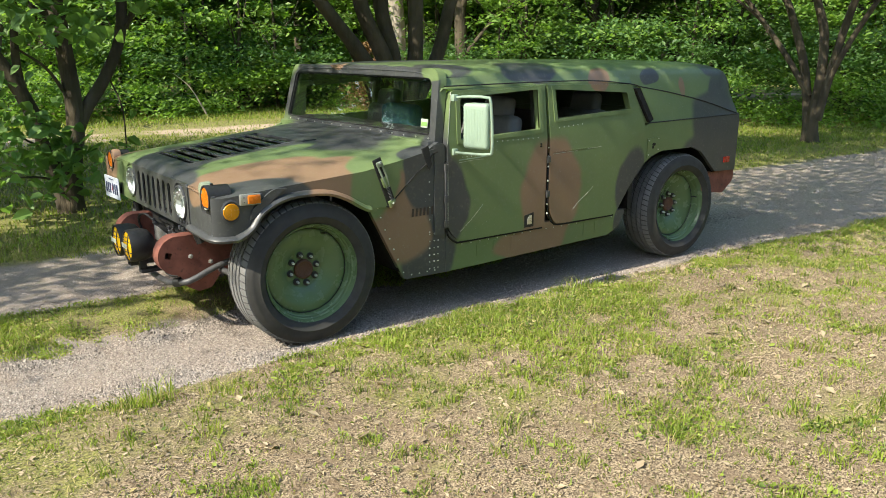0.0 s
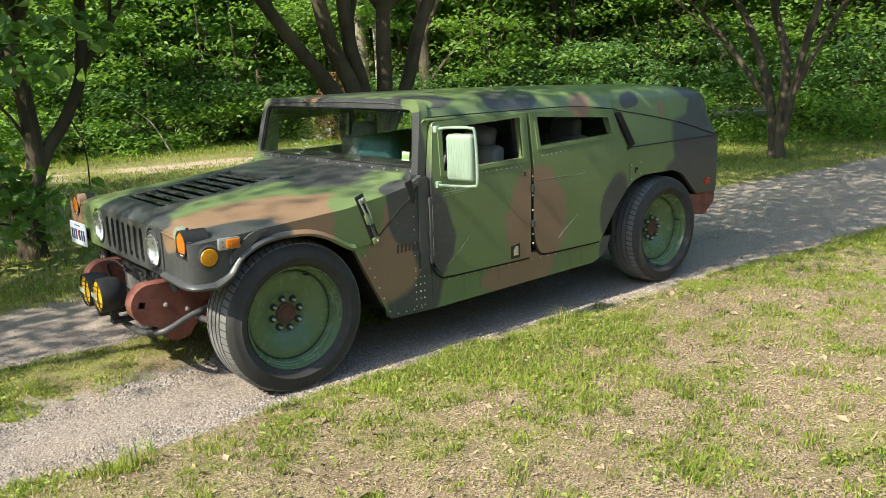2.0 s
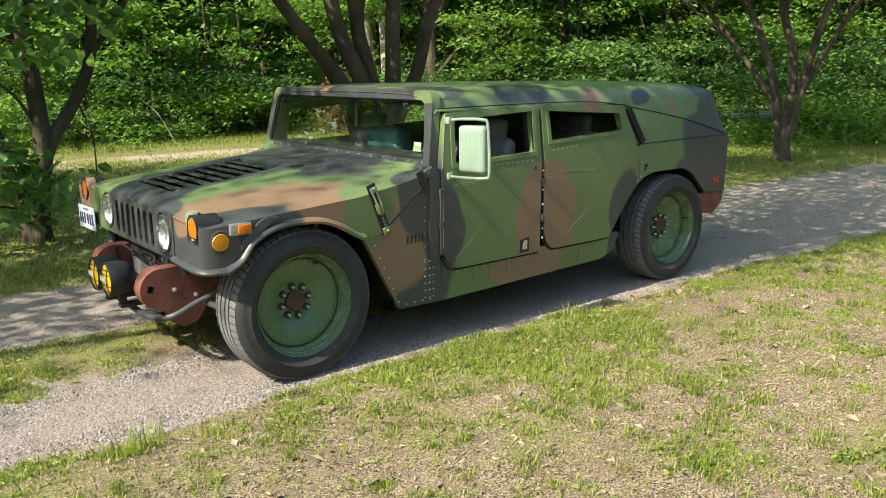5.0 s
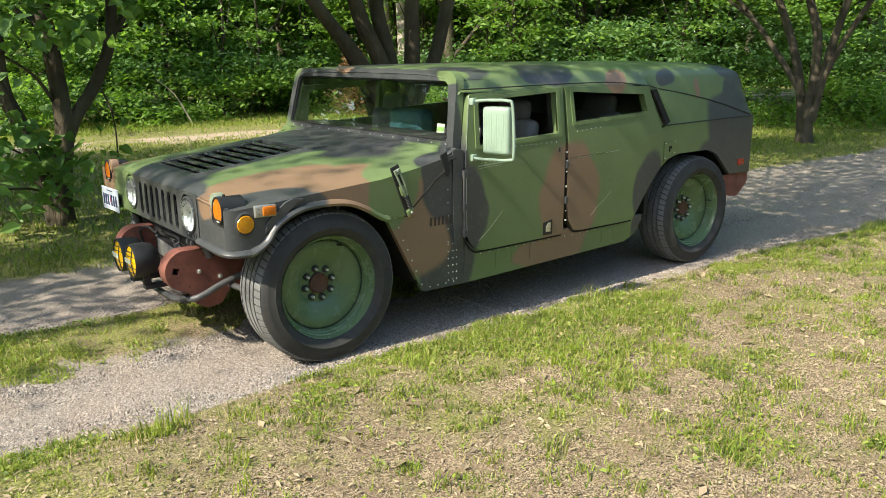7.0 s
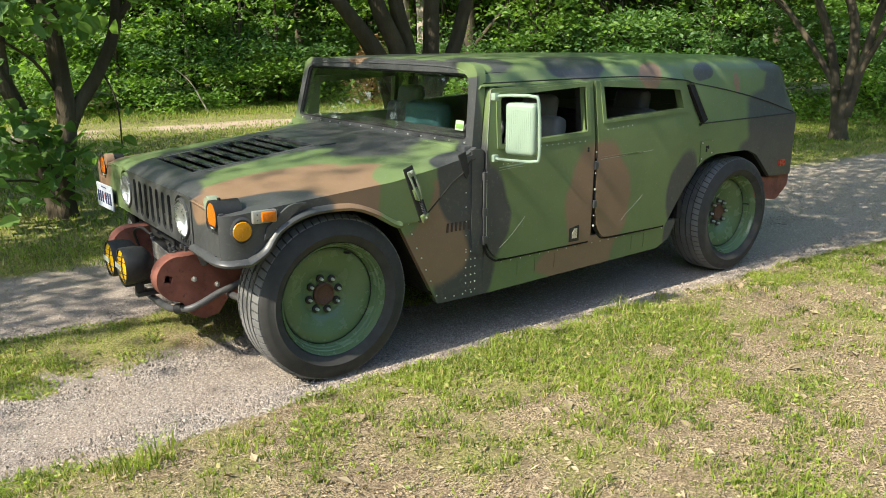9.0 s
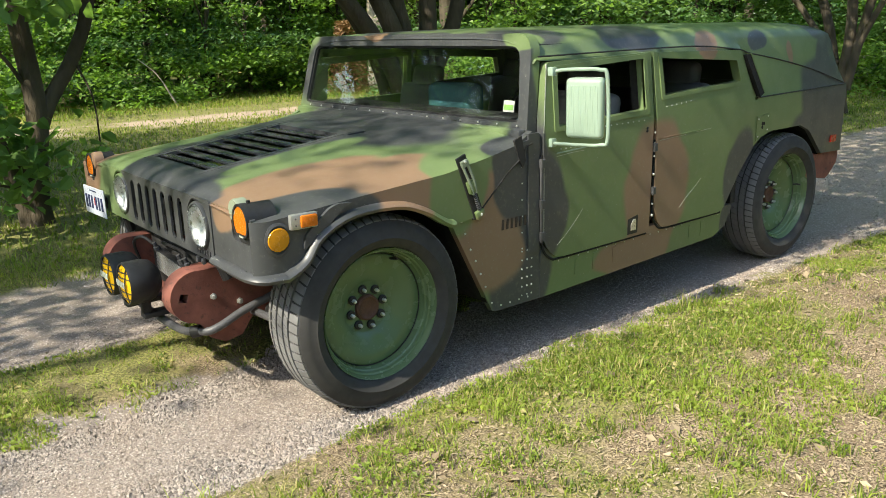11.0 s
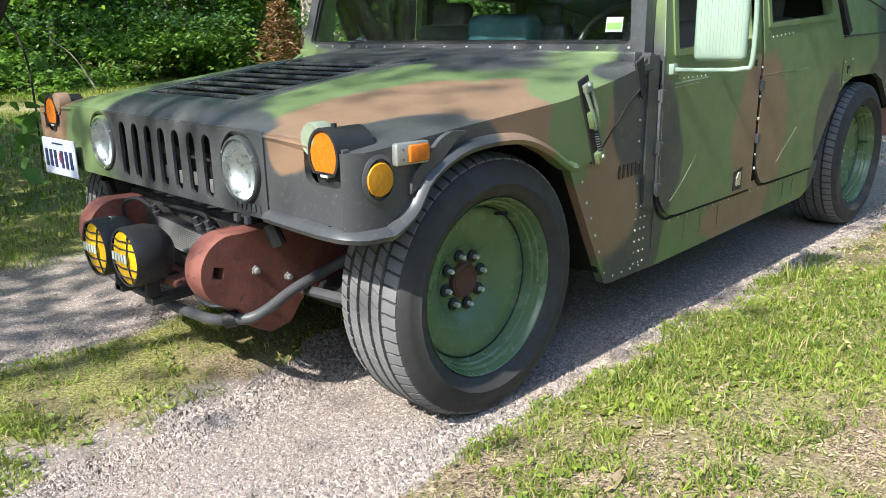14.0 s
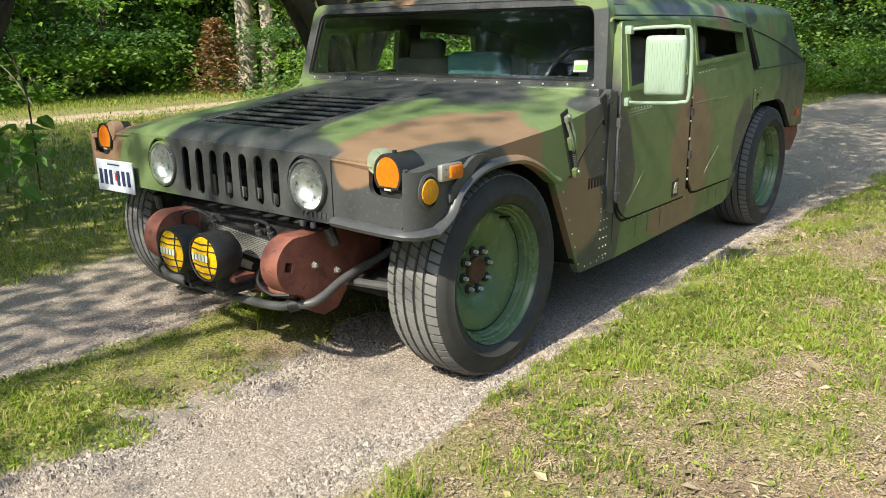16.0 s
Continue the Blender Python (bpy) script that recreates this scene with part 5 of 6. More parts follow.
def leaf_mesh(c, size, ratio=0.55, droop=0.35, flat=0.6, ovate=False):
    """Folded leaf blades at the centres c, facing mostly up and outward; ovate ones have a rounded outline and a bent midrib."""
    n = len(c)
    size = np.broadcast_to(size, n) * rng.uniform(0.65, 1.3, n)
    a = rng.uniform(0, math.tau, n)
    d = np.stack([np.cos(a), np.sin(a), rng.normal(-droop, 0.35, n)], -1)
    d /= np.linalg.norm(d, axis=1, keepdims=True)
    up = np.stack([rng.normal(0, flat, n), rng.normal(0, flat, n), np.ones(n)], -1)
    w = np.cross(d, up)
    w /= np.linalg.norm(w, axis=1, keepdims=True) + 1e-9
    nn = np.cross(w, d)
    L, W = d * size[:, None], w * (size * ratio / 2)[:, None]
    k = nn * (size * 0.10)[:, None]
    if ovate:
        curl = k * rng.uniform(0.2, 1.8, n)[:, None]
        rib = [c - L * 0.5, c - L * 0.22, c + L * 0.14, c + L * 0.5 - curl * 1.6]
        v = np.stack([rib[0], rib[1] + W * 0.92 + k, rib[2] + W * 0.86 + k * 0.7 - curl * 0.4, rib[3], rib[2] - W * 0.86 + k * 0.7 - curl * 0.4, rib[1] - W * 0.92 + k], 1)
        i = np.arange(n)[:, None] * 6
        return v.reshape(-1, 3), np.concatenate([i + np.array([0, 1, 2, 3]), i + np.array([0, 3, 4, 5])])
    v = np.stack([c - L * 0.5, c + W - L * 0.08 - k * 0.2 + k, c + L * 0.5, c - W - L * 0.08 - k * 0.2 + k], 1)
    return v.reshape(-1, 3), np.arange(4 * n).reshape(-1, 4)


def grow(bm, p, d, length, r, depth, tips, R, spread=0.6):
    """One limb, bent a little, with side limbs; leaf points gather at its end."""
    pts, radii = [Vector(p)], [r]
    d = Vector(d).normalized()
    n = 5
    for k in range(n):
        d = (d + Vector((R.normal(0, 0.10), R.normal(0, 0.10), R.normal(0.03, 0.06)))).normalized()
        pts.append(pts[-1] + d * length / n)
        radii.append(r * (1 - 0.5 * (k + 1) / n))
    tube(bm, pts, r, 8 if r > 0.05 else 5, radii)
    if depth == 0:
        tips.extend([pts[-1], pts[-2], pts[-3]])
        return
    for k in range(3 if depth > 1 else 4):
        i = min(n, 2 + k)
        e = (d + Vector((R.normal(0, spread), R.normal(0, spread), R.normal(0.12, spread * 0.6)))).normalized()
        grow(bm, pts[i], e, length * R.uniform(0.5, 0.8), radii[i] * 0.68, depth - 1, tips, R, spread)


def tree(name, label, stems, mats, leaf_size, per_tip, clump, depth=2, seed=1, limb=1.5, group="", extra=(), ratio=0.55, ovate=False):
    """stems: lists of points with a start radius; each ends in branches and leaves."""
    R = np.random.default_rng(seed)
    base = Vector(stems[0][0][0])
    t = thing(name, label, "tree", base, group)
    bm, tips = bmesh.new(), []
    for pts, r0, r1, bough in stems:
        line = curve_pts([Vector(p) - base for p in pts], 6)
        n = len(line)
        tube(bm, line, r0, 12, [r0 + (r1 - r0) * (k / (n - 1)) ** 0.7 + (0.35 * r0 * max(0, 1 - k / 3) if pts[0][2] < 0.3 else 0) for k in range(n)])
        if bough:
            d = (line[-1] - line[-3]).normalized()
            for k in range(3):
                e = (d + Vector((R.normal(0, 0.45), R.normal(0, 0.45), 0.1))).normalized()
                grow(bm, line[-1 - 3 * k], e, limb * R.uniform(0.8, 1.2), r1 * 0.75, depth, tips, R)
    part("trunk", bm, M[mats[0]], t, smooth=60)
    c = [np.array(p) + R.normal(0, clump, (per_tip, 3)) * (1, 1, 0.7) for p in tips]
    for centre, rad, num in extra:
        c.append(np.array(Vector(centre) - base) + R.normal(0, 1, (num, 3)) * rad)
    v, f = leaf_mesh(np.concatenate(c), leaf_size, ratio, ovate=ovate)
    soup("crown", v, f, M[mats[1]], t)
    return t


# tree beside the bonnet, stems from one butt and a low fan of leaves
tree("garden_tree", "low-forked tree with large fresh green leaves beside the drive", [
    ([(-0.33, 3.75, 0.02), (-0.30, 3.72, 0.5), (-0.22, 3.7, 1.02), (-0.24, 3.7, 1.6), (-0.30, 3.7, 2.3)], 0.105, 0.075, True),
    ([(-0.24, 3.71, 0.86), (-0.10, 3.72, 1.14), (0.12, 3.74, 1.45), (0.32, 3.75, 1.9), (0.40, 3.8, 2.6)], 0.075, 0.05, True),
    ([(-0.36, 3.75, 0.05), (-0.46, 3.8, 0.55), (-0.58, 3.85, 1.1), (-0.80, 3.9, 1.6), (-1.15, 3.9, 2.1)], 0.09, 0.065, False),
    ([(-0.62, 3.87, 1.2), (-0.66, 3.9, 1.6), (-0.62, 3.9, 2.2)], 0.05, 0.035, False),
    ([(-0.26, 3.70, 1.25), (-0.45, 3.6, 1.55), (-0.72, 3.5, 1.75)], 0.022, 0.010, False),
    ([(-0.30, 3.72, 0.45), (-0.55, 3.5, 0.75), (-0.82, 3.3, 0.95)], 0.020, 0.008, False),
    ([(-0.33, 3.72, 0.35), (-0.60, 3.5, 0.50), (-0.92, 3.3, 0.56)], 0.018, 0.008, False),
    ([(0.14, 3.74, 1.48), (0.22, 3.6, 1.15), (0.20, 3.5, 0.7), (0.17, 3.45, 0.3)], 0.010, 0.006, False),
], ("bark", "leaf_big"), 0.15, 14, 0.22, seed=3, limb=1.1, extra=[
    ((-0.78, 3.2, 1.02), (0.22, 0.16, 0.13), 70), ((-0.50, 3.2, 0.80), (0.18, 0.14, 0.13), 58), ((-0.90, 3.25, 0.58), (0.20, 0.14, 0.16), 58),
    ((-0.40, 3.25, 0.50), (0.16, 0.12, 0.14), 34), ((-0.7, 3.0, 2.10), (0.30, 0.25, 0.12), 90), ((-0.35, 3.0, 1.92), (0.20, 0.2, 0.10), 42),
    ((0.0, 3.0, 2.25), (0.25, 0.2, 0.08), 50), ((-1.3, 3.0, 1.85), (0.25, 0.25, 0.2), 60), ((-1.15, 3.2, 1.15), (0.2, 0.2, 0.2), 55), ((0.16, 3.45, 0.62), (0.08, 0.1, 0.25), 22),
    # unseen clusters above, added to shade the ground behind the tree
    ((-0.2, 4.0, 3.4), (0.5, 0.7, 0.25), 420), ((0.5, 4.4, 3.4), (0.7, 0.7, 0.3), 520), ((0.6, 3.3, 3.3), (0.6, 0.5, 0.3), 450), ((1.2, 4.0, 3.5), (0.6, 0.6, 0.3), 400),
    ((0.6, 5.6, 4.6), (1.0, 0.9, 0.3), 700), ((2.2, 7.4, 4.8), (1.1, 1.0, 0.3), 700), ((-0.8, 6.6, 4.7), (1.0, 1.0, 0.3), 600), ((1.0, 8.6, 4.9), (1.1, 0.8, 0.3), 600)], ratio=0.68, ovate=True)
# clump of stems behind the truck
STEMS = [
    ([(3.45, 3.35, 0.0), (3.3, 3.3, 0.99), (2.96, 3.3, 1.6), (2.57, 3.3, 2.05), (2.2, 3.3, 2.5), (1.6, 3.2, 3.2)], 0.12, 0.06, True),
    ([(3.45, 3.4, 0.0), (3.38, 3.3, 0.98), (3.24, 3.3, 1.6), (2.95, 3.3, 2.18), (2.7, 3.3, 3.2)], 0.14, 0.08, True),
    ([(3.5, 3.45, 0.0), (3.47, 3.4, 0.98), (3.44, 3.4, 1.6), (3.26, 3.4, 2.26), (3.2, 3.4, 3.3)], 0.12, 0.08, True),
    ([(3.55, 3.4, 0.0), (3.59, 3.3, 0.97), (3.69, 3.3, 1.59), (3.71, 3.3, 2.33), (3.8, 3.3, 3.4)], 0.13, 0.08, True),
    ([(3.6, 3.4, 0.0), (3.68, 3.3, 0.97), (4.04, 3.3, 1.66), (4.27, 3.3, 2.35), (4.6, 3.2, 3.2)], 0.11, 0.07, True),
]
THIN_STEMS = [
    ([(3.4, 3.6, 0.0), (3.3, 3.6, 1.0), (3.05, 3.7, 1.7), (2.5, 3.8, 2.5), (2.2, 3.9, 3.2)], 0.08, 0.05, True),
    ([(3.6, 3.6, 0.0), (3.55, 3.6, 1.0), (3.5, 3.7, 1.8), (3.55, 3.8, 2.6), (3.4, 3.9, 3.3)], 0.08, 0.05, True),
    ([(3.65, 3.5, 0.0), (3.72, 3.5, 1.0), (3.88, 3.6, 1.7), (4.0, 3.7, 2.5), (4.2, 3.8, 3.3)], 0.075, 0.05, True),
    # unseen boughs, added to carry the shade leaves overhead
    ([(3.2, 3.4, 3.0), (2.9, 2.4, 4.0), (2.6, 1.0, 4.8), (2.3, -0.4, 5.1)], 0.07, 0.025, False),
    ([(2.9, 2.4, 4.0), (1.9, 1.0, 4.6), (0.8, -0.1, 5.0), (-0.6, -0.8, 5.2)], 0.05, 0.02, False),
    ([(3.8, 3.3, 2.6), (4.4, 2.6, 3.6), (5.4, 1.8, 4.4), (6.8, 1.2, 4.8)], 0.07, 0.03, True),
]
# unseen leaf clusters overhead, added to shade the verge and far drive
VERGE_SHADE_LEAVES = [
    ((5.6, 1.6, 4.9), (0.9, 0.7, 0.4), 1300), ((7.3, 1.75, 5.0), (0.9, 0.8, 0.4), 1600), ((6.2, 2.5, 5.0), (0.9, 0.6, 0.3), 1500), ((5.0, 2.7, 5.0), (0.8, 0.6, 0.3), 1300), ((8.4, 2.5, 5.0), (0.9, 0.7, 0.3), 1700), ((4.0, 0.6, 5.2), (0.8, 0.7, 0.4), 1900), ((6.6, -0.3, 5.2), (0.8, 0.6, 0.35), 1300)
]
# unseen clusters added to shade the gravel beyond the tail
DRIVE_SHADE_LEAVES = [
    ((1.7, -0.5, 5.1), (0.6, 0.55, 0.3), 1500), ((3.0, -0.6, 5.2), (0.7, 0.55, 0.3), 1500), ((1.6, 0.9, 5.2), (0.7, 0.5, 0.3), 900), ((5.0, -1.0, 5.3), (0.7, 0.5, 0.3), 1000)
]
# unseen clusters added to shade the roof and the gravel behind it
ROOF_SHADE_LEAVES = [
    ((-1.3, -0.8, 5.2), (0.6, 0.45, 0.25), 1000), ((-0.2, -1.3, 5.3), (0.7, 0.45, 0.25), 1100), ((0.6, -0.6, 5.2), (0.6, 0.5, 0.25), 1000), ((-0.4, 0.1, 5.2), (0.6, 0.5, 0.25), 900), ((1.2, -1.6, 5.3), (0.7, 0.4, 0.25), 900)
]
tree("garden_tree", "many-stemmed tree behind the truck with dark leaning stems", STEMS + THIN_STEMS, ("bark", "leaf"), 0.12, 26, 0.26, seed=5, limb=1.5, extra=VERGE_SHADE_LEAVES + DRIVE_SHADE_LEAVES + ROOF_SHADE_LEAVES)
# tree by the bend of the drive
tree("garden_tree", "vase-shaped tree on the shaded verge of the drive", [
    ([(11.47, 2.37, 0.0), (11.45, 2.39, 0.6), (11.45, 2.33, 1.2), (11.45, 2.35, 1.95), (11.45, 2.56, 2.6), (11.35, 2.7, 3.6)], 0.115, 0.06, True),
    ([(11.47, 2.45, 0.0), (11.47, 2.52, 0.7), (11.47, 2.66, 1.4), (11.45, 2.9, 2.1), (11.45, 3.2, 2.7), (11.2, 3.6, 3.4)], 0.10, 0.055, True),
    ([(11.47, 2.33, 0.5), (11.47, 2.18, 1.3), (11.47, 2.0, 2.1), (11.47, 1.75, 2.9), (11.4, 1.4, 3.6)], 0.085, 0.05, True),
    ([(11.45, 2.30, 0.9), (11.45, 1.95, 1.7), (11.45, 1.55, 2.4), (11.4, 1.2, 2.9)], 0.055, 0.035, True),
    ([(11.45, 2.5, 0.9), (11.4, 2.95, 1.55), (11.3, 3.4, 2.15), (11.1, 3.8, 2.7)], 0.06, 0.04, True),
], ("bark", "leaf"), 0.12, 22, 0.30, seed=8, limb=1.5)
tree("garden_tree", "dark tree beyond the tail of the truck", [
    ([(22.5, 4.4, 0.0), (22.5, 4.4, 1.4), (22.4, 4.6, 2.6), (22.4, 4.4, 4.0)], 0.2, 0.1, True),
    ([(22.5, 4.4, 0.5), (22.2, 3.9, 1.7), (21.9, 3.4, 3.0)], 0.1, 0.06, True),
], ("bark", "leaf"), 0.14, 22, 0.35, seed=9, limb=1.6)
# unseen trees on the sunny side, beyond the bonnet, placed to dapple it
tree("shade_tree", "unseen leafy tree on the sunny side, placed for its shade", [
    ([(-6.6, 1.2, 0.0), (-6.6, 1.25, 1.2), (-6.4, 1.2, 2.4), (-6.2, 1.0, 3.8)], 0.16, 0.09, True),
    ([(-6.6, 1.2, 1.4), (-6.8, 0.8, 3.4), (-6.6, 0.0, 5.6), (-6.0, -0.5, 7.2)], 0.09, 0.03, False),
    ([(-6.6, 1.2, 2.0), (-6.2, 2.4, 3.6), (-5.4, 4.0, 4.7), (-4.4, 6.0, 5.0)], 0.08, 0.03, False),
], ("bark", "leaf_shaded"), 0.13, 9, 0.30, seed=21, limb=1.1, extra=[
    ((-8.5, 0.2, 7.0), (0.9, 0.5, 0.4), 380), ((-5.9, -0.6, 7.3), (0.75, 0.6, 0.3), 480), ((-7.0, -0.15, 7.4), (0.7, 0.5, 0.3), 360), ((-5.1, 0.4, 7.2), (0.7, 0.55, 0.3), 380),
    # unseen clusters added to shade the lawn; last row fills the windscreen's reflection
    ((-2.4, 3.0, 4.6), (0.8, 0.5, 0.3), 1000), ((-6.3, 2.1, 5.0), (0.7, 0.4, 0.3), 1100), ((-5.6, 2.3, 5.0), (0.9, 0.25, 0.3), 1000), ((-4.9, 4.0, 5.0), (0.9, 0.3, 0.3), 1000),
    ((-6.0, 5.6, 5.0), (0.9, 0.8, 0.3), 1700), ((-4.4, 5.6, 5.0), (0.9, 0.8, 0.3), 1700), ((-5.2, 7.2, 5.0), (1.0, 0.8, 0.3), 1700), ((-3.4, 7.2, 5.0), (1.0, 0.8, 0.3), 1700),
    ((-3.0, 8.9, 5.0), (1.0, 0.7, 0.3), 1600), ((-4.6, 9.0, 5.0), (1.0, 0.7, 0.3), 1500), ((-4.2, 6.2, 5.1), (1.0, 0.8, 0.3), 1500), ((-2.6, 5.9, 5.0), (1.0, 0.7, 0.3), 1200),
    ((-5.6, 5.2, 3.6), (0.8, 0.8, 0.45), 800), ((-7.2, 6.6, 4.3), (0.9, 0.9, 0.5), 900), ((-8.5, 5.0, 4.6), (1.0, 1.0, 0.6), 800), ((-4.6, 6.6, 3.1), (0.8, 0.8, 0.5), 600)])
# more unseen trees, added for shade and the windscreen's reflection
for x, y, sd in ((-9.5, 5.2, 22), (-13.5, -1.5, 23), (-10.0, 1.8, 24), (-5.4, 5.8, 25), (-4.2, 8.0, 26), (-7.5, 9.5, 27)):
    tree("shade_tree", "unseen leafy tree on the sunny side, placed for its shade", [
        ([(x, y, 0.0), (x, y + 0.05, 1.2), (x + 0.1, y, 2.4), (x + 0.3, y - 0.1, 3.6)], 0.16, 0.09, True),
        ([(x, y, 1.2), (x + 0.5, y - 0.3, 2.3), (x + 1.3, y - 0.6, 3.3)], 0.09, 0.06, True),
        ([(x, y, 1.4), (x - 0.4, y + 0.5, 2.6), (x - 0.8, y + 1.0, 3.8)], 0.09, 0.06, True),
    ], ("bark", "leaf_shaded"), 0.14, 9 if sd in (22, 24, 27) else 20, 0.32, seed=sd, limb=1.7)


# woodland trees, built in three kinds and repeated
def wood_tree(seed, h, mat):
    R = np.random.default_rng(seed)
    return tree("woodland_tree", "tall broadleaf tree at the edge of the woods", [
        ([(0, 0, 0), (R.normal(0, 0.1), R.normal(0, 0.1), h * 0.3), (R.normal(0, 0.3), R.normal(0, 0.3), h * 0.6), (R.normal(0, 0.4), R.normal(0, 0.4), h * 0.85)], 0.22, 0.08, True),
        ([(0, 0, h * 0.22), (0.8, 0.3, h * 0.35), (1.8, 0.6, h * 0.45)], 0.09, 0.04, True),
        ([(0, 0, h * 0.28), (-0.8, -0.4, h * 0.4), (-1.9, -0.8, h * 0.5)], 0.09, 0.04, True),
        ([(0, 0, h * 0.15), (-0.2, -0.9, h * 0.25), (-0.4, -1.8, h * 0.3)], 0.07, 0.03, True),
        ([(0, 0, h * 0.35), (0.2, 0.9, h * 0.5), (0.4, 1.8, h * 0.62)], 0.09, 0.04, True),
    ], ("bark", mat), 0.20, 36, 0.42, seed=seed, limb=2.0, group="woodland trees")


kinds = [wood_tree(31, 9.0, "leaf"), wood_tree(32, 10.5, "leaf_dark"), wood_tree(33, 8.0, "leaf")]
spots = [(7.5, 22.0), (11.0, 11.8), (14.0, 10.0), (16.8, 8.2), (18.6, 5.6), (20.4, 2.6), (21.6, -1.6), (23.0, -6.5), (13.5, 14.5), (12.0, 20.5), (18.5, 11.0), (-16.5, 3.5),
         (-9.5, 27.5), (-1.5, 24.0), (2.6, 20.0), (5.6, 21.0), (9.0, 22.0), (13.2, 24.5), (17.5, 22.5), (19.0, 15.5),
         # last three are unseen, added to darken what the windscreen reflects
         (-17.5, -7.0), (-12.0, -14.0), (-3.0, -17.0), (7.0, -16.0), (16.0, -13.0), (22.5, 4.0), (24.0, 9.0), (0.5, 28.5), (-12.0, 19.0), (-14.5, 15.0), (-8.5, 22.5)]
for k, (x, y) in enumerate(spots):
    m = pose(x, y, 0.02, 0, 0, 67 * k) @ Matrix.Diagonal((0.9 + 0.05 * (k % 5),) * 3 + (1,))
    if k < 3:
        kinds[k].matrix_basis = m
    else:
        copy_thing(kinds[k % 3], pose(x, y, 0.02, 0, 0, 67 * k))


# two pale trunks and a withered evergreen at the clearing's end
for x, y, r in ((11.0, 15.0, 0.22), (11.5, 14.65, 0.19)):
    t = thing("pale_trunk_tree", "big pale-barked trunk at the end of the clearing", "tree", (x, y, 0))
    bm = tube(bmesh.new(), curve_pts([(0, 0, -0.1), (0.05, 0, 2), (0, 0.1, 5), (0.2, 0.2, 9)], 6), r, 14, [r * (1.3 - 0.03 * k) if k < 4 else r * (1.2 - 0.025 * k) for k in range(19)])
    part("trunk", bm, M["pale_bark"], t, smooth=60)
    v, f = leaf_mesh(rng.normal(0, 1, (1500, 3)) * (2.2, 2.2, 1.4) + (0, 0, 8.5), 0.22)
    soup("crown", v, f, M["leaf"], t)
t = thing("withered_evergreen", "small withered brown evergreen at the wood's edge", "shrub", (9.45, 14.1, 0.0))
part("trunk", tube(bmesh.new(), [(0, 0, 0), (0, 0, 1.6)], 0.06, 8, [0.06, 0.02]), M["bark"], t)
zz = rng.uniform(0.1, 1.9, 1900)
aa = rng.uniform(0, math.tau, 1900)
rad = (0.55 * (1 - (zz / 2.1) ** 1.6) + 0.10) * (1 + 0.28 * np.sin(3 * aa + 4 * zz) * np.sin(7 * zz)) * np.sqrt(rng.uniform(0.1, 1.2, 1900))
v, f = leaf_mesh(np.stack([rad * np.cos(aa), rad * np.sin(aa), zz], -1), 0.15, 0.3, 0.1)
soup("crown", v, f, M["leaf_brown"], t)

b = thing("fallen_branch", "bare pale branch leaning out of the undergrowth", "branch", (4.98, 14.2, 0.08))
part("branch", tube(bmesh.new(), curve_pts([(0, 0, -0.02), (-0.12, 0.07, 0.28), (-0.35, 0.2, 0.76), (-0.7, 0.3, 1.1)], 4), 0.02, 6, [0.026 - 0.0016 * k for k in range(13)]), M["pale_bark"], b, smooth=60)


def along(line, n, jitter):
    line = np.array(line, float)
    seg = np.linalg.norm(np.diff(line, axis=0), axis=1)
    s = rng.uniform(0, seg.sum(), n)
    cum = np.concatenate([[0], np.cumsum(seg)])
    k = np.clip(np.searchsorted(cum, s) - 1, 0, len(seg) - 1)
    f = ((s - cum[k]) / seg[k])[:, None]
    return line[k] * (1 - f) + line[k + 1] * f + rng.normal(0, jitter, (n, 2))


def thicket(name, label, line, clumps, height, per, size, mat, jitter=0.9, low=0.05):
    c = along(line, clumps, jitter)
    h = low + (height - low) * rng.uniform(0.0, 1, clumps)
    r = rng.uniform(0.25, 0.62, clumps)
    pts = np.concatenate([np.stack([x + rng.normal(0, q, per), y + rng.normal(0, q, per), np.abs(z + rng.normal(0, q * 0.26, per)) + 0.05], -1) for (x, y), z, q in zip(c, h, r)])
    v, f = leaf_mesh(pts, size)
    return tagged(soup(name, v, f, M[mat]), label, "undergrowth", kind="stuff")


EDGE_R = [(10.2, 12.4), (11.2, 9.6), (12.6, 6.8), (14.6, 4.9), (17.0, 1.9), (19.5, -3.0), (22.0, -8.0)]
EDGE_L = [(-0.8, 15.2), (3.0, 15.6), (7.2, 15.4), (9.0, 16.6), (13.5, 19.4), (16.5, 19.0), (15.5, 14.5), (11.6, 12.8)]
thicket("undergrowth", "dense green undergrowth along the wood's edge", [(x + 0.8, y + 0.8) for x, y in EDGE_R], 300, 2.2, 150, 0.115, "leaf_dark", 0.9)
thicket("undergrowth", "sunlit leafy shrubs along the wood's edge", EDGE_R, 210, 1.2, 150, 0.105, "leaf", 0.6)
thicket("undergrowth", "dense green undergrowth beyond the clearing", [(x + 0.4, y + 1.2) for x, y in EDGE_L], 190, 2.0, 150, 0.14, "leaf_dark", 1.0)
thicket("undergrowth", "sunlit leafy shrubs beyond the clearing", EDGE_L, 170, 1.2, 120, 0.14, "leaf", 0.7)
thicket("low_canopy", "leafy low boughs of the woods", [(x + 0.6, y + 0.6) for x, y in EDGE_R], 160, 4.6, 160, 0.13, "leaf", 1.0, 1.7)
thicket("low_canopy", "leafy boughs deeper in the woods", [(x + 3.5, y + 3.5) for x, y in EDGE_R], 300, 6.0, 150, 0.17, "leaf", 1.6, 0.8)
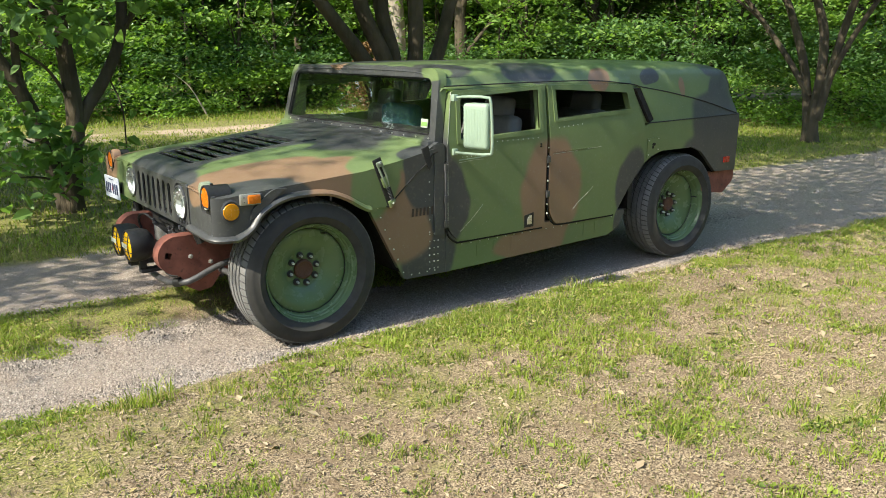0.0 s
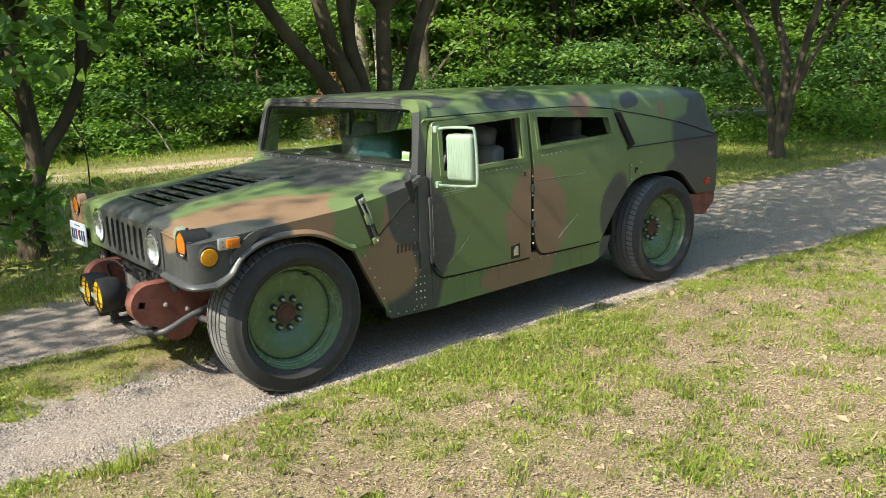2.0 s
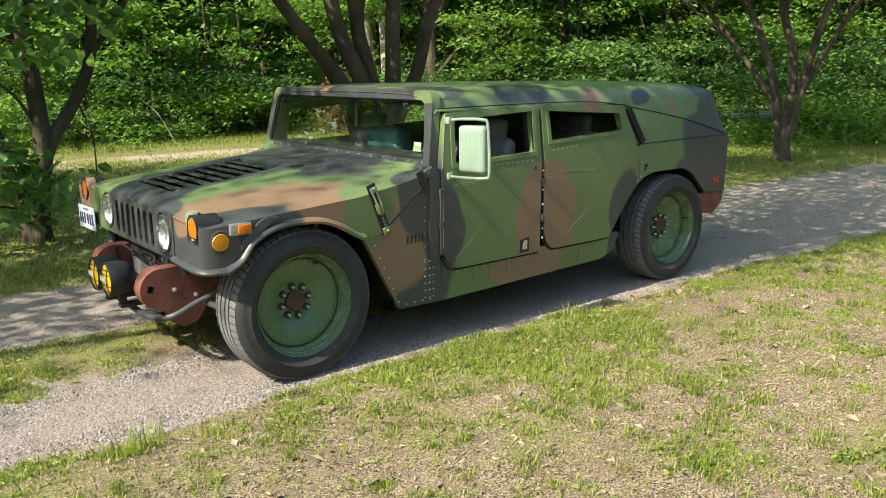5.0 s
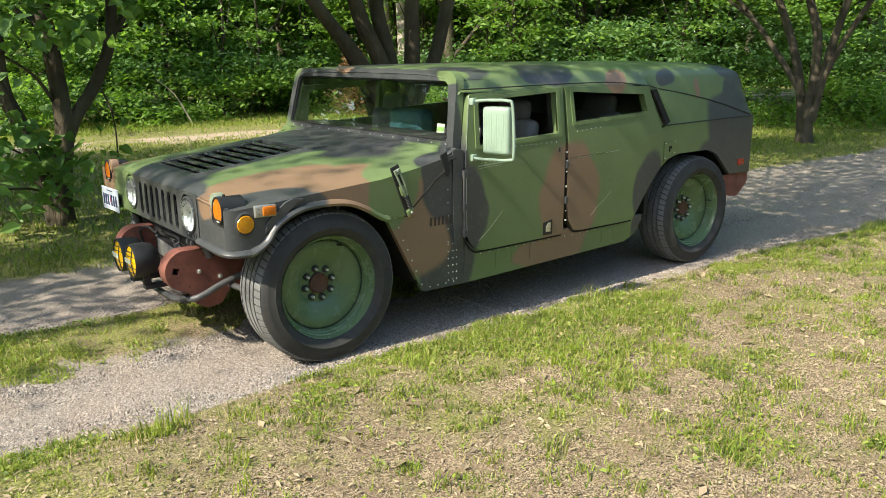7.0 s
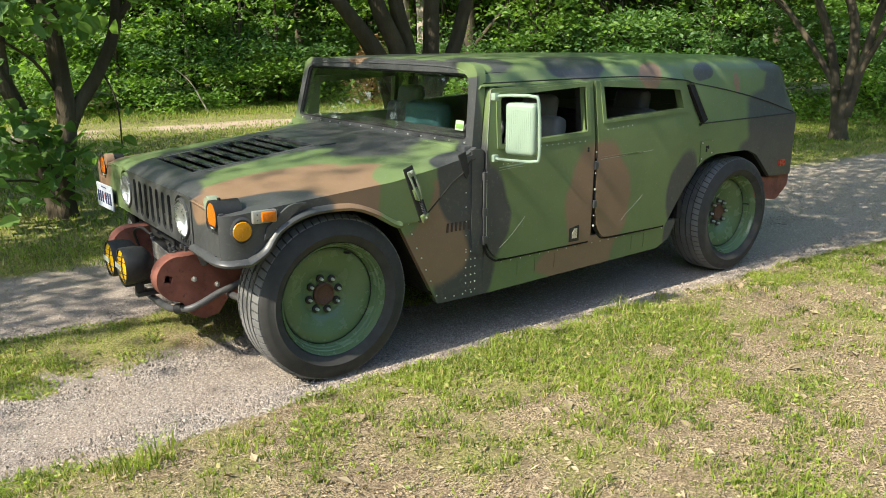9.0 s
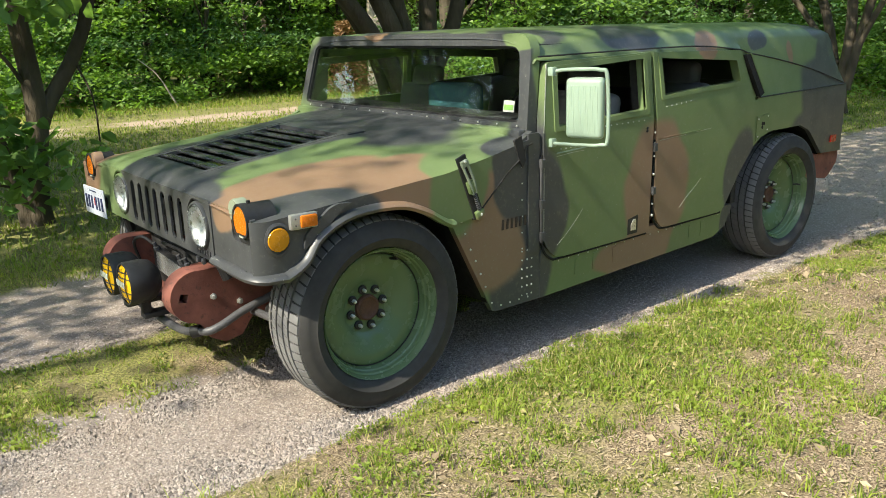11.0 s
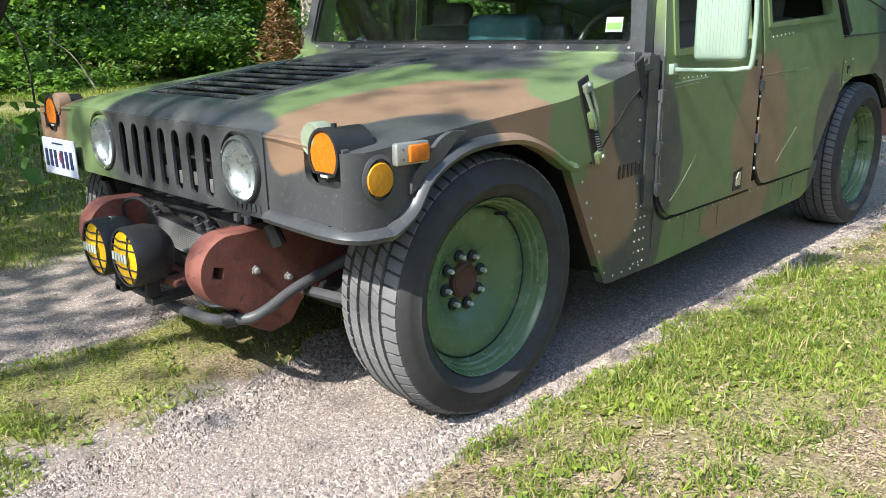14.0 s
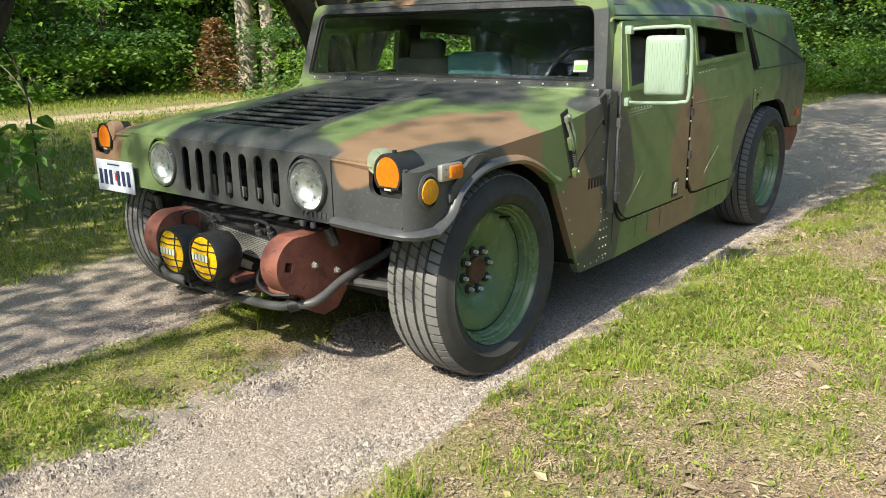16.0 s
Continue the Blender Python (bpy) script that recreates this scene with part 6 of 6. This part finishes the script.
thicket("low_canopy", "leafy low boughs beyond the clearing", EDGE_L, 95, 4.0, 130, 0.15, "leaf", 1.1, 1.7)
thicket("low_canopy", "leafy boughs deeper beyond the clearing", [(x + 0.8, y + 4.0) for x, y in EDGE_L], 230, 5.4, 150, 0.19, "leaf", 1.6, 0.8)
# slim stems among the shrubs
for k, (x, y) in enumerate(np.concatenate([along([(x + 1.6, y + 1.6) for x, y in EDGE_R], 26, 0.8), along([(x + 0.3, y + 1.8) for x, y in EDGE_L], 26, 0.9)])):
    if k == 0:
        sapling = thing("sapling", "slim dark sapling stem in the undergrowth", "sapling", (x, y, 0), "saplings")
        bm = tube(bmesh.new(), curve_pts([(0, 0, -0.05), (0.06, 0.02, 1.2), (0.02, 0.1, 2.6), (0.2, 0.1, 4.5)], 4), 0.05, 7, [0.07 - 0.004 * q for q in range(13)])
        tube(bm, [(0.03, 0.05, 1.6), (0.5, 0.2, 2.3), (0.9, 0.3, 2.8)], 0.02, 5, [0.03, 0.02, 0.01])
        tube(bm, [(0.02, 0.08, 2.0), (-0.45, -0.1, 2.6), (-0.8, -0.2, 3.4)], 0.02, 5, [0.03, 0.02, 0.01])
        part("stem", bm, M["bark"], sapling, smooth=60)
    else:
        copy_thing(sapling, pose(x, y, 0, rng.uniform(-8, 8), rng.uniform(-8, 8), 70 * k))
# deep woods all round
n = 44000
ang = rng.uniform(0, math.tau, n)
rad = rng.uniform(29, 36, n)
zz = np.where(np.cos(ang) < -0.62, 6.0, 11.0) * (0.75 + 0.3 * np.sin(ang * 17) * np.sin(ang * 29 + 1)) * rng.uniform(0, 1, n) ** 1.5
v, f = leaf_mesh(np.stack([4 + rad * np.cos(ang), 4 + rad * np.sin(ang), zz], -1), 0.75, 0.65, 0.2, 1.2)
tagged(soup("far_woods", v, f, M["leaf_dark"]), "deep green woods that close the view", "woods", kind="stuff")
n = 30000
ang = rng.uniform(-0.9, 2.2, n)
rad = rng.uniform(31, 37, n)
v, f = leaf_mesh(np.stack([4 + rad * np.cos(ang), 4 + rad * np.sin(ang), rng.uniform(0, 8, n)], -1), 0.8, 0.65, 0.2, 1.2)
tagged(soup("far_woods", v, f, M["leaf_dark"]), "dim green depth of the woods", "woods", kind="stuff")
for k in range(60):
    a = k * math.tau / 60 + rng.uniform(-0.04, 0.04)
    r = rng.uniform(26, 30)
    if k == 0:
        far_trunk = thing("far_trunk", "dark tree trunk deep in the woods", "tree trunk", (4 + r * math.cos(a), 4 + r * math.sin(a), 0), "far trunks")
        part("trunk", tube(bmesh.new(), [(0, 0, -0.1), (0.05, 0, 4), (0.1, 0.1, 11)], 0.18, 8, [0.22, 0.17, 0.1]), M["bark"], far_trunk)
    else:
        copy_thing(far_trunk, pose(4 + r * math.cos(a), 4 + r * math.sin(a), 0, 0, 0, 40 * k))


# ---- grass, straw and stones ----
def blades(name, label, x, y, h, w, lean, mat):
    n = len(x)
    z = ground_z(x, y)
    a = rng.uniform(0, math.tau, n)
    la = rng.uniform(0, math.tau, n)
    L = lean * rng.uniform(0.2, 1.2, n) * h
    dx, dy = np.cos(a) * w / 2, np.sin(a) * w / 2
    lx, ly = np.cos(la) * L, np.sin(la) * L
    base = np.stack([x, y, z - 0.004], -1)
    side = np.stack([dx, dy, np.zeros(n)], -1)
    mid = base + np.stack([lx * 0.35, ly * 0.35, h * 0.6], -1)
    tip = base + np.stack([lx, ly, h * np.clip(1 - 0.35 * (L / h) ** 2, 0.25, 1)], -1)
    v = np.stack([base - side, base + side, mid + side * 0.8, mid - side * 0.8, tip + side * 0.1, tip - side * 0.1], 1).reshape(-1, 3)
    i = np.arange(n) * 6
    f = np.concatenate([np.stack([i, i + 1, i + 2, i + 3], -1), np.stack([i + 3, i + 2, i + 4, i + 5], -1)])
    return tagged(soup(name, v, f, M[mat]), label, "grass", kind="stuff")


def field(x, y, scale, seed):
    """Cheap smooth value noise for patchiness."""
    R = np.random.default_rng(seed)
    g = R.uniform(0, 1, (64, 64))
    u, v = np.asarray(x) * scale % 63, np.asarray(y) * scale % 63
    i, j = u.astype(int), v.astype(int)
    a, b = smooth01(u - i, 0, 1), smooth01(v - j, 0, 1)
    return (g[i, j] * (1 - a) + g[(i + 1) % 64, j] * a) * (1 - b) + (g[i, (j + 1) % 64] * (1 - a) + g[(i + 1) % 64, (j + 1) % 64] * a) * b


def lush(x, y):
    return 0.42 * field(x + 20, y + 20, 1.1, 1) + 0.33 * field(x + 20, y + 20, 3.7, 2) + 0.25 * field(x + 20, y + 20, 10.5, 3) + (0.04 + 0.09 * smooth01(x, 1.0, 2.5)) * smooth01(y, -2.6, -1.45) + 0.13 * smooth01(y, -1.1, -0.5) - 0.05


def ragged(x, y):
    return gravel_mask(x, y + 0.28 * (field(x + 20, y + 20, 1.7, 5) - 0.5) + 0.14 * (field(x + 20, y + 20, 7.0, 6) - 0.5))


N = 620000
x, y = rng.uniform(-3.2, 7.5, N), rng.uniform(-4.1, 2.6, N)
keep = ~ragged(x, y) & (rng.uniform(0, 1, N) < np.clip((lush(x, y) - 0.44) * 5.0, 0.10, 0.85) * np.where(x < 3.5, 1, 0.7) * np.where(y > 0.8, 0.4, 1))
x, y = x[keep], y[keep]
q = lush(x, y)
blades("lawn_grass", "short patchy sunlit lawn grass", x, y, rng.uniform(0.010, 0.050, len(x)) * (0.35 + 1.3 * q), rng.uniform(0.003, 0.0065, len(x)), 1.2, "blade")
# the lawn goes on behind the camera
N = 60000
x, y = rng.uniform(-9.5, 10, N), rng.uniform(-10, -1.2, N)
keep = ((x < -3.2) | (y < -4.1) | (x > 7.5)) & ~ragged(x, y) & (rng.uniform(0, 1, N) < np.clip((lush(x, y) - 0.40) * 4.5, 0.10, 1))
x, y = x[keep], y[keep]
blades("lawn_grass", "short patchy lawn grass farther out", x, y, rng.uniform(0.02, 0.05, len(x)), rng.uniform(0.008, 0.014, len(x)), 1.2, "blade")
# clover and other small leaves between the blades
N = 120000
x, y = rng.uniform(-3.2, 5.5, N), rng.uniform(-4.1, 0.7, N)
k = ~ragged(x, y) & (rng.uniform(0, 1, N) < np.clip((lush(x, y) - 0.46) * 5.0, 0.02, 0.8))
x, y = x[k], y[k]
v, f = leaf_mesh(np.stack([x, y, ground_z(x, y) + rng.uniform(0.004, 0.026, len(x))], -1), rng.uniform(0.010, 0.030, len(x)), 0.6, 0.0, 0.7)
tagged(soup("clover", v, f, M["blade"]), "clover and small weeds in the lawn", "weeds", kind="stuff")
# tufts
T = 900
tx, ty = rng.uniform(-3.4, 8, T), rng.uniform(-4.0, -1.15, T)
k = ~ragged(tx, ty)
tx, ty = np.append(tx[k], [-1.12, -1.02, -1.2, 1.85, 1.95]), np.append(ty[k], [-1.5, -1.48, -1.56, -1.26, -1.3])
big = np.append(rng.uniform(0.25, 1.0, k.sum()) ** 1.3, [1.9, 1.9, 1.6, 1.5, 1.5])
rep = 26
x = np.repeat(tx, rep) + rng.normal(0, 0.028, len(tx) * rep) * np.repeat(0.6 + big * 0.5, rep)
y = np.repeat(ty, rep) + rng.normal(0, 0.028, len(tx) * rep) * np.repeat(0.6 + big * 0.5, rep)
blades("grass_tufts", "loose tufts of longer grass", x, y, rng.uniform(0.04, 0.095, len(x)) * np.repeat(big, rep), rng.uniform(0.004, 0.007, len(x)), 0.8, "blade")
# far grass
N = 70000
x, y = rng.uniform(-2, 14, N), rng.uniform(2.2, 16.0, N)
k = ~((y > 10.9) & (y < 13.0) & (rng.uniform(0, 1, N) < 0.8))
x, y = x[k], y[k]
N = len(x)
blades("meadow_grass", "long sunlit grass in the clearing", x, y, rng.uniform(0.02, 0.075, N) * np.where(y > 12.8, 1.7, 1), rng.uniform(0.010, 0.018, N), 0.9, "blade")
N = 50000
x, y = rng.uniform(8, 18, N), rng.uniform(-4, 5, N)
k = ~ragged(x, y)
blades("verge_grass", "shaded verge grass", x[k], y[k], rng.uniform(0.02, 0.055, k.sum()), rng.uniform(0.008, 0.014, k.sum()), 0.9, "blade")
# dry straw and leaf litter
N = 150000
x, y = rng.uniform(-3.2, 6, N), rng.uniform(-4.1, -1.0, N)
k = ~ragged(x, y) & (rng.uniform(0, 1, N) < np.clip((0.60 - lush(x, y)) * 3.5, 0.10, 0.8))
x, y = x[k], y[k]
v, f = leaf_mesh(np.stack([x, y, ground_z(x, y) + rng.uniform(0.002, 0.012, len(x))], -1), rng.uniform(0.005, 0.018, len(x)) * np.where(rng.uniform(0, 1, len(x)) < 0.08, 2.2, 1), 0.42, 0.0, 0.75)
tagged(soup("dry_litter", v, f, M["straw"]), "dry straw and leaf litter on bare soil", "litter", kind="stuff")
n = 5000
x, y = rng.uniform(-3.2, 6, n), rng.uniform(-4.1, -1.3, n)
v, f = leaf_mesh(np.stack([x, y, ground_z(x, y) + 0.008], -1), rng.uniform(0.025, 0.06, n), 0.13, 0.0, 0.35)
tagged(soup("dry_stalks", v, f, M["straw"]), "loose dry stalks lying on the lawn", "litter", kind="stuff")
v, f = leaf_mesh(np.stack([rng.uniform(-1.5, 3, 60), rng.uniform(-3.6, -1.1, 60), np.full(60, 0.0)], -1), 0.06, 0.6, 0.0, 0.3)
v[:, 2] += ground_z(v[:, 0], v[:, 1]) + 0.012
tagged(soup("dead_leaves", v, f, M["straw"]), "single dead leaves lying on the lawn", "leaves", kind="stuff")


def chips(name, label, x, y, r, sink=0.12):
    """Angular half-buried stones: squashed, skewed peaks."""
    n = len(x)
    o = np.array([(1, 0, -0.3), (-1, 0, -0.3), (0, 1, -0.3), (0, -1, -0.3), (0, 0, 1)], float)
    v = o[None] * rng.uniform(0.6, 1.3, (n, 5, 1)) * r[:, None, None] * np.stack([np.ones(n), rng.uniform(0.6, 1, n), rng.uniform(0.3, 0.65, n)], -1)[:, None]
    v += rng.normal(0, 0.2, (n, 5, 3)) * r[:, None, None]
    a = rng.uniform(0, math.tau, n)
    c, s = np.cos(a)[:, None], np.sin(a)[:, None]
    v = np.stack([v[..., 0] * c - v[..., 1] * s + x[:, None], v[..., 0] * s + v[..., 1] * c + y[:, None], v[..., 2] + (ground_z(x, y) + r * sink)[:, None]], -1)
    t = np.array([(0, 2, 4), (2, 1, 4), (1, 3, 4), (3, 0, 4)])
    f = (np.arange(n)[:, None, None] * 5 + t[None]).reshape(-1, 3)
    return tagged(soup(name, v.reshape(-1, 3), f, M["stone"]), label, "gravel", kind="stuff")


N = 330000
x, y = np.where(rng.uniform(0, 1, N) < 0.7, rng.uniform(-3.4, 1.3, N), rng.uniform(-3.6, 5.5, N)), np.where(rng.uniform(0, 1, N) < 0.6, rng.uniform(-1.4, -0.1, N), rng.uniform(-1.5, 2.1, N))
yy = y
edge = np.exp(-((yy + 1.12) / 0.13) ** 2) + np.exp(-((yy + 0.36) / 0.16) ** 2) + 0.6 * np.exp(-((yy - 0.6) / 0.2) ** 2)
k = ragged(x, y) & (rng.uniform(0, 1, N) < 0.55 + 0.5 * edge)
x, y = x[k], y[k]
e = edge[k]
chips("gravel_stones", "crushed limestone chips on the drive", x, y, (0.003 + 0.0062 * rng.uniform(0, 1, len(x)) ** 2) * (0.9 + 1.3 * np.clip(e, 0, 1) * rng.uniform(0.2, 1, len(x))))
N = 22000
x, y = rng.uniform(5.5, 12, N), rng.uniform(-2.2, 1.6, N)
k = ragged(x, y)
chips("gravel_stones", "crushed limestone chips on the far drive", x[k], y[k], rng.uniform(0.006, 0.013, k.sum()))
